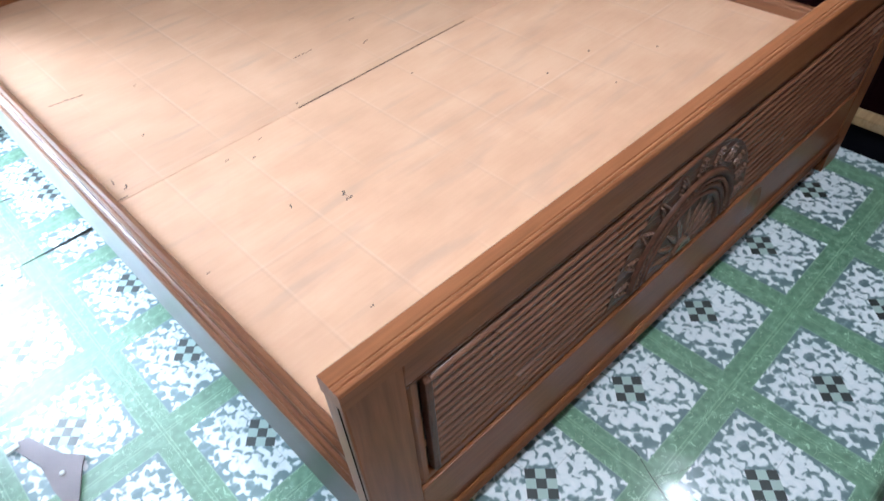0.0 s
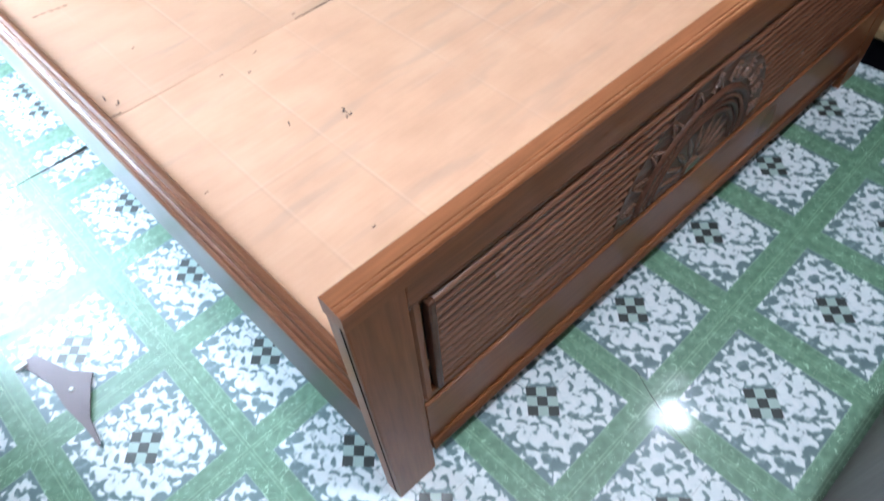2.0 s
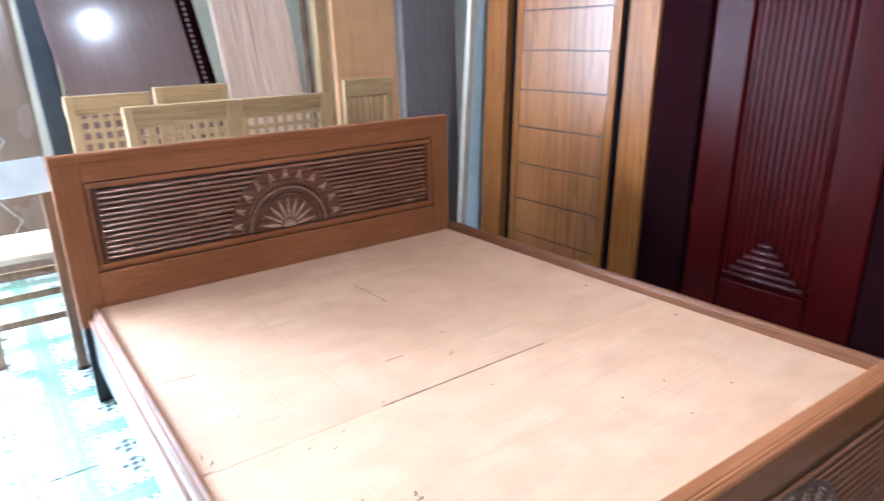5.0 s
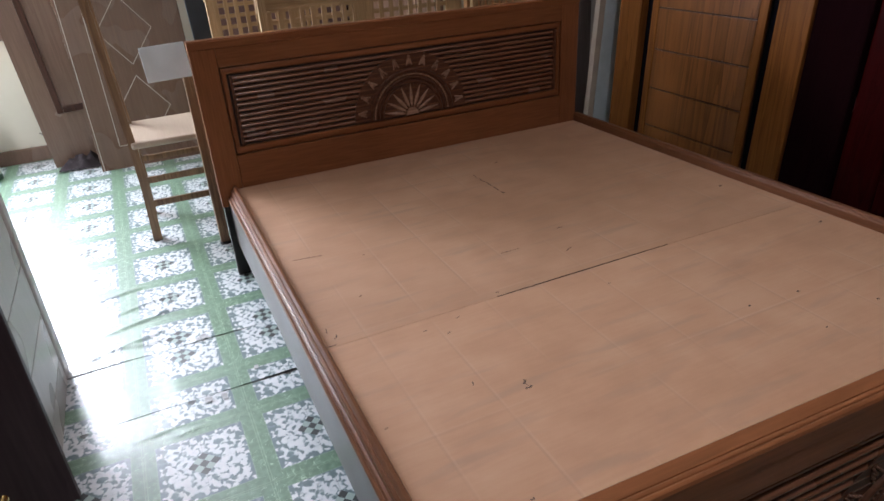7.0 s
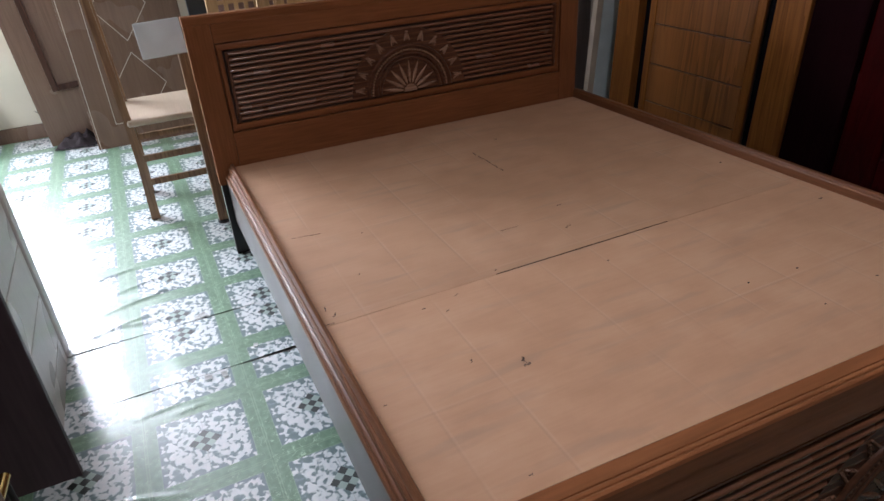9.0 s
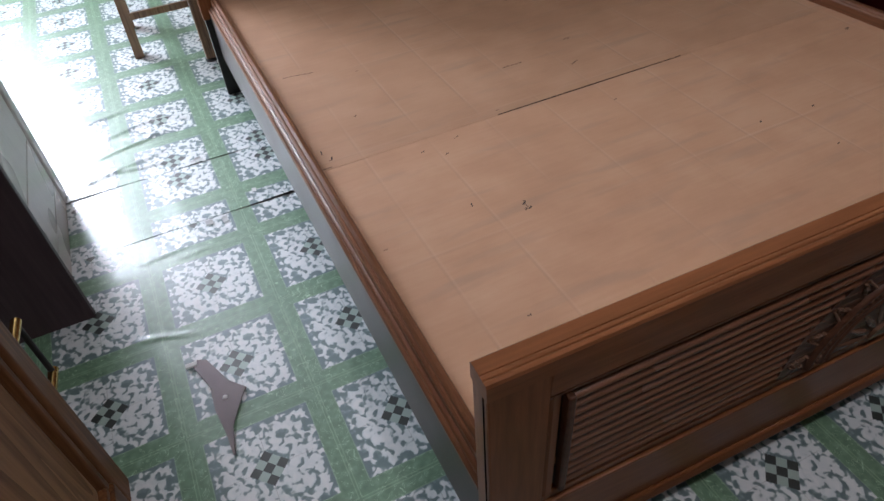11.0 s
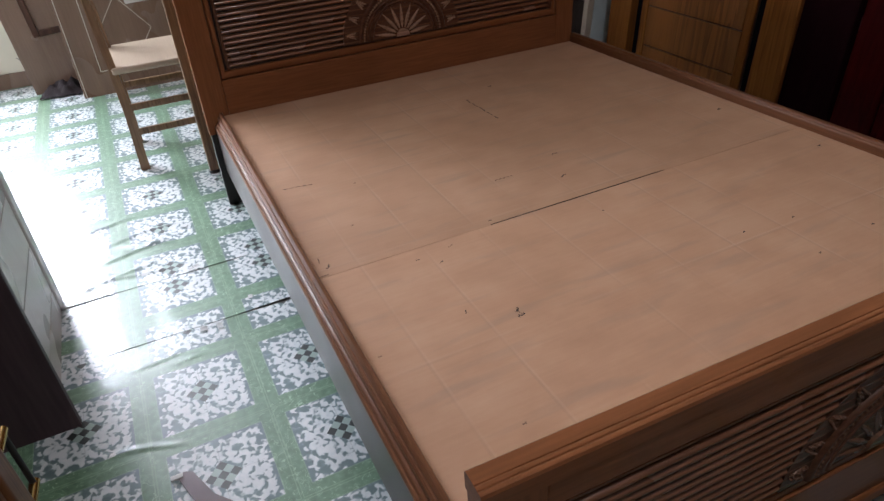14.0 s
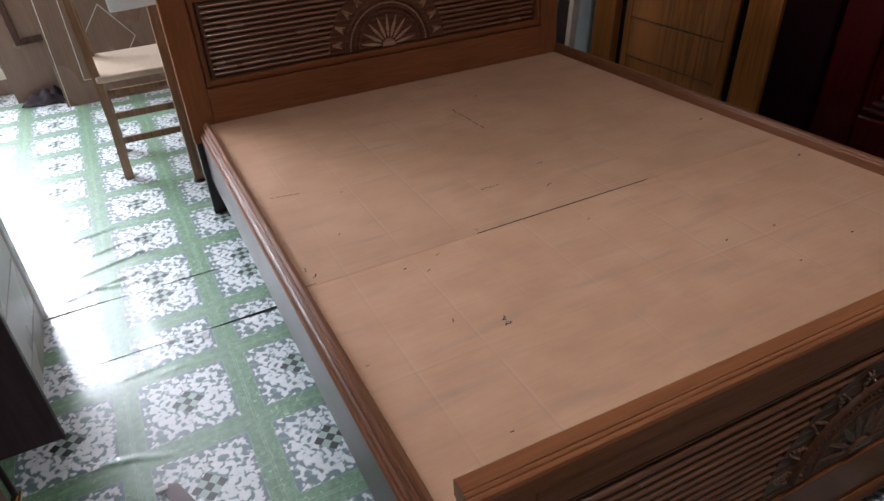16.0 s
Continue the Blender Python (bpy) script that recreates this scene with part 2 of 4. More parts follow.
OAK_X = wood("pale_oak", (0.45, 0.305, 0.155), (0.28, 0.175, 0.080), "x", 0.38, 0.15)
OAK_Z = wood("pale_oak_upright", (0.45, 0.305, 0.155), (0.28, 0.175, 0.080), "z", 0.38, 0.15)
SEAT = wood("pale_seat_wood", (0.48, 0.38, 0.285), (0.39, 0.30, 0.215), "x", 0.4, 0.1, 0.6, 1.0, 0.3)
BROWN_Z = wood("brown_chair_wood", (0.30, 0.17, 0.085), (0.12, 0.06, 0.03), "z", 0.3, 0.3)
YEL_Z = wood("yellow_ash_upright", (0.190, 0.070, 0.017), (0.096, 0.033, 0.008), "z", 0.36, 0.0, 0.75, 0.8, 0.9, spec=0.06, relief=0.06)
YEL_P = wood("yellow_ash_panel", (0.190, 0.070, 0.017), (0.075, 0.024, 0.006), "z", 0.32, 0.0, 0.72, 0.55, 1.0, spec=0.22, rnd=False, relief=0.06)
RED_Z = wood("dark_red_lacquer", (0.030, 0.0016, 0.0018), (0.013, 0.0009, 0.0010), "z", 0.24, 0.0, 0.8, spec=0.035, relief=0.03)
# Rubbed step edges, also paler to carry the highlight from the lamp above.
RED_EDGE = wood("rubbed_red_lacquer", (0.052, 0.016, 0.015), (0.028, 0.007, 0.007), "y", 0.28, 0.0, 0.8, spec=0.25, relief=0.03)
MAROON_Z = wood("maroon_lacquer", (0.010, 0.0026, 0.0036), (0.005, 0.0014, 0.0018), "z", 0.50, 0.0, 0.8, spec=0.0)
PURPLE_Z = wood("dusky_varnish", (0.165, 0.108, 0.100), (0.115, 0.072, 0.068), "z", 0.14, 0.0, 0.8, 0.6, 0.4, spec=0.2, relief=0.03)
TAUPE_Z = wood("taupe_laminate", (0.205, 0.130, 0.090), (0.140, 0.086, 0.060), "z", 0.26, 0.0, 0.75, 0.7, 0.5, spec=0.5, relief=0.04)
GREY_Z = wood("grey_brown_veneer", (0.22, 0.178, 0.172), (0.135, 0.108, 0.105), "z", 0.45, 0.0, 0.8, 0.8)
ORANGE = wood("orange_board", (0.62, 0.34, 0.16), (0.50, 0.25, 0.11), "z", 0.55, 0.0, 0.7)
WARM_X = wood("cabinet_wood", (0.25, 0.105, 0.042), (0.095, 0.036, 0.014), "z", 0.42, 0.0, spec=0.12)
WARM_P = wood("cabinet_panel_wood", (0.32, 0.165, 0.078), (0.140, 0.066, 0.030), "z", 0.45, 0.0, 0.9, 0.8, 1.1, spec=0.08)
DUSK = wood("dusky_laminate", (0.085, 0.058, 0.062), (0.050, 0.034, 0.037), "z", 0.42, 0.0, 0.9, 0.7, 0.4, spec=0.2)
# Pale grey stands in for the daylight sheen on the grooved cabinet front.
SHEEN_Z = wood("pale_grey_laminate", (0.62, 0.565, 0.53), (0.50, 0.45, 0.42), "z", 0.28, 0.0, 0.8, 0.7, 0.4, spec=0.9, relief=0.03)
WARM_D = wood("cabinet_wood_dark", (0.085, 0.038, 0.022), (0.04, 0.018, 0.012), "z", 0.42, 0.0, spec=0.25)
BLACKW = plain("dark_stain", (0.012, 0.009, 0.008), 0.5)
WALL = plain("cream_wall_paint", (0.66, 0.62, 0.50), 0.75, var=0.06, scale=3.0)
PALEBLUE = plain("pale_blue_paint", (0.55, 0.63, 0.65), 0.6, var=0.08)
# Ceiling and side walls: darkened to cut light bounced round the room.
CEIL = plain("ceiling_paint", (0.40, 0.385, 0.36), 0.85, var=0.05)
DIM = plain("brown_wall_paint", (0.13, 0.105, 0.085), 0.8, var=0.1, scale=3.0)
CONCRETE = plain("concrete", (0.20, 0.19, 0.18), 0.85)
BRASS = plain("polished_brass", (0.70, 0.46, 0.17), 0.22, 1.0, 0.05)
STEEL = plain("dull_plate", (0.17, 0.135, 0.14), 0.45, 0.3, 0.10)
PAINTW = plain("white_paint", (0.78, 0.78, 0.76), 0.5, var=0.04)
INLAY = plain("pale_inlay", (0.62, 0.56, 0.48), 0.4, var=0.05)
# White of the curled sheet edges stands in for the light they catch.
SHEET = plain("bare_sheet_edge", (0.72, 0.74, 0.74), 0.25, var=0.06, coat=0.5)
GREENTIN = plain("dark_green_tin", (0.03, 0.055, 0.04), 0.35, 0.2)
# Pale grey carries the reflected sheen of a glossy chair rail.
SHEEN_RAIL = plain("pale_grey_varnish", (0.58, 0.61, 0.60), 0.16, var=0.08, coat=0.6)
DARKBLUE = plain("blue_black_paint", (0.018, 0.026, 0.036), 0.35, var=0.2)
GILT = plain("dull_gilt", (0.105, 0.082, 0.035), 0.4, 0.2, 0.35)
MARK = plain("dark_mark", (0.022, 0.012, 0.009), 0.8)
BATTEN = plain("bare_batten", (0.40, 0.335, 0.27), 0.6, var=0.12)
PLUM = plain("plum_cloth", (0.020, 0.013, 0.015), 0.95, var=0.35, scale=30.0, bumps=0.4)
GAP = plain("black_gap", (0.006, 0.006, 0.008), 0.9)
GAP.node_tree.nodes["Principled BSDF"].inputs["Specular IOR Level"].default_value = 0.0

mw, ntw, bw = mat("wrapped_wood", 0.16)
nz = node(ntw, "ShaderNodeTexNoise", Scale=17.0, Detail=3.0, Distortion=1.6)
ntw.links.new(coords(ntw, (1, 1, 0.10)), nz.inputs["Vector"])
ntw.links.new(ramp(ntw, nz.outputs[0], [(0.3, (0.60, 0.41, 0.31)), (0.7, (0.68, 0.49, 0.385))]), bw.inputs["Base Color"])
bump(ntw, bw, nz.outputs[0], 0.85, 0.03)
bw.inputs["Coat Weight"].default_value = 0.8
WRAP = mw


def glow(strength):
    m, nt, b = mat("lamp_glow", 0.5)
    b.inputs["Base Color"].default_value = (0.9, 0.9, 0.88, 1)
    b.inputs["Emission Color"].default_value = (1.0, 0.975, 0.96, 1)
    b.inputs["Emission Strength"].default_value = strength
    return m


mg, ntg, bg = mat("window_glass", 0.02)
bg.inputs["Transmission Weight"].default_value = 1.0
bg.inputs["IOR"].default_value = 1.45
GLASS = mg


# ---- building helpers ----
def mesh_of(bm, name):
    me_ = bpy.data.meshes.new(name)
    bm.to_mesh(me_)
    bm.free()
    return me_


def smooth(me_, angle=40):
    me_.set_sharp_from_angle(angle=radians(angle))
    for p in me_.polygons:
        if max(abs(c) for c in p.normal) > 0.9999:     # flats stay flat
            p.use_smooth = False


def part(name, bm, material, parent=None, label="", m=None, soft=True):
    me_ = mesh_of(bm, name)
    me_.materials.append(material)
    if soft:
        smooth(me_)
    o = new(name, me_)
    o.parent = parent
    if m is not None:
        o.matrix_basis = m
    if label:
        o["label"] = label
    return o


def share(ob, parent, m):
    o = new(ob.name.split(".")[0], ob.data)
    o.parent, o.matrix_basis = parent, m
    return o


def thing(name, label, category, m=None, group=""):
    o = new(name)
    if m is not None:
        o.matrix_basis = m
    return tagged(o, label, category, group)


def box(x0, x1, y0, y1, z0, z1, bev=0.0, bm=None, seg=2):
    bm = bm or bmesh.new()
    r = bmesh.ops.create_cube(bm, size=1.0)
    for vv in r["verts"]:
        vv.co = Vector(((x0 + x1) / 2 + vv.co.x * (x1 - x0), (y0 + y1) / 2 + vv.co.y * (y1 - y0), (z0 + z1) / 2 + vv.co.z * (z1 - z0)))
    if bev > 0:
        es = list({e for vv in r["verts"] for e in vv.link_edges})
        bmesh.ops.bevel(bm, geom=es, offset=bev, segments=seg, profile=0.6, affect="EDGES")
    return bm


def profile(points, axis, a, b):
    """A closed outline swept along an axis from a to b. x: points are (y, z); y: (x, z); z: (x, y)."""
    bm = bmesh.new()
    put = {"x": lambda p, w: (w, p[0], p[1]), "y": lambda p, w: (p[0], w, p[1]), "z": lambda p, w: (p[0], p[1], w)}[axis]
    r0 = [bm.verts.new(put(p, a)) for p in points]
    r1 = [bm.verts.new(put(p, b)) for p in points]
    n = len(points)
    for i in range(n):
        bm.faces.new((r0[i], r0[(i + 1) % n], r1[(i + 1) % n], r1[i]))
    bm.faces.new(r0)
    bm.faces.new(r1)
    bmesh.ops.recalc_face_normals(bm, faces=bm.faces)
    return bm


def rod(p0, p1, r0, r1=None, n=10, bm=None):
    bm = bm or bmesh.new()
    p0, p1, r1 = Vector(p0), Vector(p1), r0 if r1 is None else r1
    d = p1 - p0
    q = d.to_track_quat("Z", "Y").to_matrix().to_4x4()
    bmesh.ops.create_cone(bm, cap_ends=True, segments=n, radius1=r0, radius2=r1, depth=d.length,
                          matrix=Matrix.Translation((p0 + p1) / 2) @ q)
    return bm


def blob(bm, at, scale, turn=0.0, u=8, v=6):
    m = Matrix.Translation(at) @ Matrix.Rotation(turn, 4, "Y") @ Matrix.Diagonal((*scale, 1))
    bmesh.ops.create_uvsphere(bm, u_segments=u, v_segments=v, radius=1.0, matrix=m)


def half_ring(cx, cz, y, r, w, n=40, k=8):
    """A rounded moulding along the upper half circle of radius r in the plane y."""
    bm = bmesh.new()
    rows = []
    for i in range(n + 1):
        a = math.pi * i / n
        rows.append([bm.verts.new((cx + (r + w * math.cos(t)) * math.cos(a), y - w * math.sin(t), cz + (r + w * math.cos(t)) * math.sin(a)))
                     for t in [math.pi * j / (k - 1) for j in range(k)]])
    for i in range(n):
        for j in range(k - 1):
            bm.faces.new((rows[i][j], rows[i][j + 1], rows[i + 1][j + 1], rows[i + 1][j]))
    bmesh.ops.recalc_face_normals(bm, faces=bm.faces)
    return bm


def half_disc(cx, cz, y0, y1, r, n=48, r_in=0.0):
    pts = [(cx + r * math.cos(math.pi * i / n), cz + r * math.sin(math.pi * i / n)) for i in range(n + 1)]
    if r_in > 0:
        pts += [(cx + r_in * math.cos(math.pi * i / n), cz + r_in * math.sin(math.pi * i / n)) for i in range(n, -1, -1)]
    return profile(pts, "y", y0, y1)


# ---- floor: concrete slab under loose strips of printed linoleum ----
def structure(name, bm, material, label, m=None):
    o = part(name, bm, material, None, label, m, soft=False)
    return tagged(o, label, name.split("_")[0], kind="structure")


structure("floor", box(-3.0, 2.75, -3.0, 4.5, -0.10, -0.004), CONCRETE, "grey concrete floor slab under the linoleum")


RIDGES = ((-0.45, 1.95, -0.24, 1.875), (-0.50, 1.735, -0.28, 1.700), (-0.38, 2.02, -0.19, 1.99), (-0.46, 1.215, -0.30, 1.235), (-0.36, 1.185, -0.24, 1.20), (-0.30, 1.255, -0.16, 1.262), (-0.62, 1.70, -0.27, 1.79), (-0.58, 1.83, -0.22, 1.93), (-0.52, 1.96, -0.30, 2.03), (-0.60, 2.10, -0.36, 2.16), (-0.62, 0.945, -0.40, 0.905), (-0.50, 0.93, -0.33, 0.87))


def ridge(x, y):
    """Height of the wrinkles in the loose sheets."""
    h = 0.0
    for ax, ay, bx, by in RIDGES:
        dx, dy = bx - ax, by - ay
        L2 = dx * dx + dy * dy
        k = ((x - ax) * dx + (y - ay) * dy) / L2
        if -0.1 < k < 1.1:
            d = ((x - ax) * dy - (y - ay) * dx) / math.sqrt(L2)
            h += (0.0060 if ay > 1.5 else 0.0020) * math.exp(-(d / (0.011 if ay > 1.5 else 0.007)) ** 2) * max(0.0, math.sin(math.pi * min(max(k, 0), 1)))
    return h


def strip(x0, x1, y0, y1, ox, oy, z, seed, label):
    """One loose sheet whose long cut edges wander a little and curl."""
    rnd = random.Random(seed)
    YS = [y0]
    while YS[-1] < y1 - 0.009:
        YS.append(min(y1, YS[-1] + (0.007 if 0.83 < YS[-1] < 2.25 else 0.03)))
    YS[-1] = y1
    nx, ny = 230, len(YS) - 1
    bm = bmesh.new()
    ph = [rnd.uniform(0, 6) for _ in range(4)]
    XS = [x0 + (-0.75 - x0) * i / 30 for i in range(30)] + [-0.75 + 0.9 * i / 120 for i in range(120)] + [0.15 + (x1 - 0.15) * i / 80 for i in range(81)]
    rows = []
    for j in range(ny + 1):
        row = []
        for i in range(nx + 1):
            x = XS[i]
            y = YS[j]
            e = 1.0 if j in (0, ny) else 0.0
            y += e * (0.004 * math.sin(4.1 * x + ph[0]) + 0.0025 * math.sin(13 * x + ph[1]))
            lift = 0.0022 * noise.noise((x * 2.2 + ph[2], y * 3.0, 0.3)) + e * 0.0012 * max(0.0, math.sin(5.0 * x + ph[3]))
            lift += ridge(x, y)
            row.append(bm.verts.new((x - ox, y - oy, z + lift)))
        rows.append(row)
    top = []
    for j in range(ny):
        for i in range(nx):
            top.append(bm.faces.new((rows[j][i], rows[j][i + 1], rows[j + 1][i + 1], rows[j + 1][i])))
    ex = bmesh.ops.extrude_face_region(bm, geom=top)
    for vv in ex["geom"]:
        if isinstance(vv, bmesh.types.BMVert):
            vv.co.z += 0.0016
    bmesh.ops.recalc_face_normals(bm, faces=bm.faces)
    o = part("linoleum", bm, LINO, None, label, Matrix.Translation((ox, oy, 0)))
    return tagged(o, label, "linoleum", kind="structure")


LAB = "glossy printed linoleum with green bands and mottled squares"
strip(-2.95, 2.70, -2.95, 0.018, 0.030, -0.060, 0.0000, 3, LAB)
strip(-2.95, 2.70, 0.020, 1.320, 0.003, 0.735, 0.0, 5, LAB)
strip(-2.95, 2.70, 1.323, 1.638, 0.003, S2Y, 0.0, 7, LAB)
strip(-2.95, 2.70, 1.641, 4.28, 0.003, S3Y, 0.0, 9, LAB)



def crack(points, wd=0.0013):
    """A dark split in the sheet, tapering to both ends."""
    bm = bmesh.new()
    n = len(points)
    up = []
    for k, (x, y) in enumerate(points):
        a, b = points[max(k - 1, 0)], points[min(k + 1, n - 1)]
        d = Vector((b[0] - a[0], b[1] - a[1])).normalized()
        w = wd * (0.25 + math.sin(math.pi * (k + 0.3) / n)) * 0.5
        up.append([bm.verts.new((x - d.y * w, y + d.x * w, 0.0052)), bm.verts.new((x + d.y * w, y - d.x * w, 0.0052))])
    for k in range(n - 1):
        bm.faces.new((up[k][0], up[k][1], up[k + 1][1], up[k + 1][0]))
    o = part("floor_crack", bm, MARK, None, "", soft=False)
    return tagged(o, "dark split in the printed linoleum", "crack", kind="structure")


crack([(0.511, -0.123), (0.5, -0.158), (0.48, -0.199), (0.465, -0.236), (0.451, -0.271), (0.434, -0.322)])
crack([(0.473, -0.204), (0.503, -0.223), (0.523, -0.236), (0.548, -0.247)], 0.0007)
crack([(0.041, 0.002), (0.036, -0.038), (0.032, -0.079), (0.031, -0.116)])

def lip(x, y, length, a, r):
    """A short stretch of the sheet's cut edge, curled up."""
    pts = [(r * math.sin(q), r - r * math.cos(q)) for q in [0.055 * k for k in range(8)]]
    pts += [(p * 0.93, z + 0.0012) for p, z in reversed(pts)]
    o = part("curled_edge", profile(pts, "x", -length / 2, length / 2), SHEET, None, "", Matrix.Translation((x, y, 0.003)) @ Matrix.Rotation(a, 4, "Z"))
    return tagged(o, "small curled linoleum edge, its glint put into white colour", "linoleum", kind="structure")


for lx, ly, ll, la, lr in ((-0.196, 1.281, 0.016, 3.2, 0.060), (-0.244, 1.292, 0.022, 3.0, 0.045), (-0.207, 1.648, 0.022, 3.4, 0.060), (-0.232, 1.645, 0.013, 2.9, 0.040),
                           (-0.213, 1.965, 0.026, 2.6, 0.045), (-0.085, 1.385, 0.014, 2.9, 0.040)):
    lip(lx, ly, ll, la - math.pi, lr)

# ---- walls, ceiling, window ----
W0, W1, Y0, ZC = -2.9, 2.62, -2.9, 2.95
structure("wall_east", box(W1, W1 + 0.12, Y0, YB, 0, ZC), DIM, "wall behind the stacked doors, darkened to cut bounced light")
ww = box(W0 - 0.12, W0, Y0, 3.00, 0, ZC)
box(W0 - 0.12, W0, 4.10, YB, 0, ZC, bm=ww)
box(W0 - 0.12, W0, 3.00, 4.10, 2.15, ZC, bm=ww)
structure("wall_west", ww, DIM, "unseen wall with an open doorway, darkened to cut bounced light")
structure("wall_south", box(W0, W1, Y0 - 0.12, Y0, 0, ZC), DIM, "plain unseen wall, darkened to cut bounced light")
wx0, wx1, wz0, wz1 = WIN
wb = box(W0, wx0, YB, YB + 0.12, 0, ZC)
box(wx1, W1, YB, YB + 0.12, 0, ZC, bm=wb)
box(wx0, wx1, YB, YB + 0.12, 0, wz0, bm=wb)
box(wx0, wx1, YB, YB + 0.12, wz1, ZC, bm=wb)
structure("wall_north", wb, WALL, "cream painted wall with a wide bright window")
structure("ceiling", box(W0, W1, Y0, YB, ZC, ZC + 0.1), CEIL, "plain unseen ceiling, greyed to cut bounced light")
structure("baseboard", box(W0, -0.55, YB - 0.016, YB - 0.001, 0, 0.09, 0.003), TAUPE_Z, "brown wooden baseboard along the wall")
win = tagged(new("window_1"), "wide window with a brown sill, bright daylight outside", "window", kind="structure")
part("window_sill", box(wx0 - 0.05, wx1 + 0.05, YB - 0.035, YB + 0.11, wz0 - 0.045, wz0 - 0.002, 0.006), TAUPE_Z, win)
fr = box(wx0, wx0 + 0.05, YB + 0.03, YB + 0.09, wz0, wz1, 0.004)
box(wx1 - 0.05, wx1, YB + 0.03, YB + 0.09, wz0, wz1, 0.004, bm=fr)
box(wx0 + 0.05, wx1 - 0.05, YB + 0.03, YB + 0.09, wz1 - 0.05, wz1, 0.004, bm=fr)
part("window_frame", fr, TAUPE_Z, win)
pane = part("pane", box(wx0 + 0.05, wx1 - 0.05, YB + 0.055, YB + 0.061, wz0, wz1 - 0.05), GLASS, win, soft=False)
pane.visible_shadow = False


def ceiling_lamp(x, y, watts):
    t = thing("ceiling_lamp", "white round LED lamp glowing on the ceiling", "lamp", Matrix.Translation((x, y, ZC)), "ceiling lamps")
    part("base", rod((0, 0, -0.03), (0, 0, 0), 0.075, 0.085, 24), PAINTW, t)
    b2 = bmesh.new()
    blob(b2, (0, 0, -0.045), (0.062, 0.062, 0.05), 0, 20, 14)
    part("diffuser", b2, glow(watts / 0.128), t, "glowing white diffuser")


for lx, ly, lw in LAMPS:
    ceiling_lamp(lx, ly, lw)


# ---- the bed ----
def spindle(bm, p, d, L, w, h, n=9, k=8, waves=0):
    """A long carved leaf lying in the plane y = p.y along the direction d, with notched edges."""
    side, rows = Vector((-d.z, 0, d.x)), []
    for i in range(n + 1):
        t = i / n
        f = math.sin(math.pi * min(1.0, 0.04 + 0.92 * t) ** 0.75)
        f *= 1 - (0.28 if waves and i % 2 else 0.0)
        rows.append([bm.verts.new(p + d * (L * t) + side * (w * f * math.cos(a)) + Vector((0, -h * f * math.sin(a), 0))) for a in [math.pi * q / (k - 1) for q in range(k)]])
    for i in range(n):
        for q in range(k - 1):
            bm.faces.new((rows[i][q], rows[i][q + 1], rows[i + 1][q + 1], rows[i + 1][q]))


def fan_carving(name, cx, cz, R, parent, raised_mat):
    """A carved half sun: disc, mouldings, beads, petals in the heart and beaded sprigs round the rim."""
    disc = part(name, half_disc(cx, cz, 0.0035, 0.014, R * 0.985), CARVE, parent, "carved half-sun medallion")
    o = Vector((cx, 0.0035, cz))
    for r, w in ((0.712, 0.0082), (0.590, 0.0062), (0.525, 0.0066)):
        part("arch_moulding", half_ring(cx, cz, 0.003, R * r, w), CARVE, disc)
    first = None
    for i in range(46):
        a = math.pi * (i + 0.5) / 46
        at = Matrix.Translation((cx + R * 0.650 * math.cos(a), 0.0015, cz + R * 0.650 * math.sin(a)))
        if first is None:
            bm = bmesh.new()
            blob(bm, (0, 0, 0), (0.0046, 0.0062, 0.0046), 0, 6, 5)
            first = part("bead", bm, raised_mat, disc, m=at)
        else:
            share(first, disc, at)
    part("hub", half_disc(cx, cz, -0.003, 0.004, R * 0.11, 20), raised_mat, disc)
    for i in range(9):
        a = math.pi * (i + 0.5) / 9
        d = Vector((math.cos(a), 0, math.sin(a)))
        bm = bmesh.new()
        spindle(bm, o + d * R * 0.13, d, R * 0.355, R * 0.032, 0.0060, 13, 7, 1)
        bmesh.ops.recalc_face_normals(bm, faces=bm.faces)
        part("petal", bm, raised_mat, disc)
    for i in range(11):
        a = math.pi * (i + 0.55) / 11.1
        d, n = Vector((math.cos(a), 0, math.sin(a))), Vector((-math.sin(a), 0, math.cos(a)))
        bm = bmesh.new()
        for sg in (-1, 1):
            q = (d - n * sg * 0.32).normalized()
            spindle(bm, o + d * R * 0.785 + n * sg * 0.0115, q, R * 0.175, 0.0040, 0.0055, 9, 6, 1)
        spindle(bm, o + d * R * 0.80, d, R * 0.10, 0.0032, 0.0045, 6, 6)
        bmesh.ops.recalc_face_normals(bm, faces=bm.faces)
        for k in range(4):
            for sg in (-1, 1):
                p = o + d * R * (0.80 + 0.042 * k) + n * sg * (0.0110 - 0.0024 * k)
                blob(bm, (p.x, p.y - 0.002, p.z), (0.0030, 0.0050, 0.0030), 0, 6, 5)
        part("leaf_sprig", bm, raised_mat, disc)
    return disc


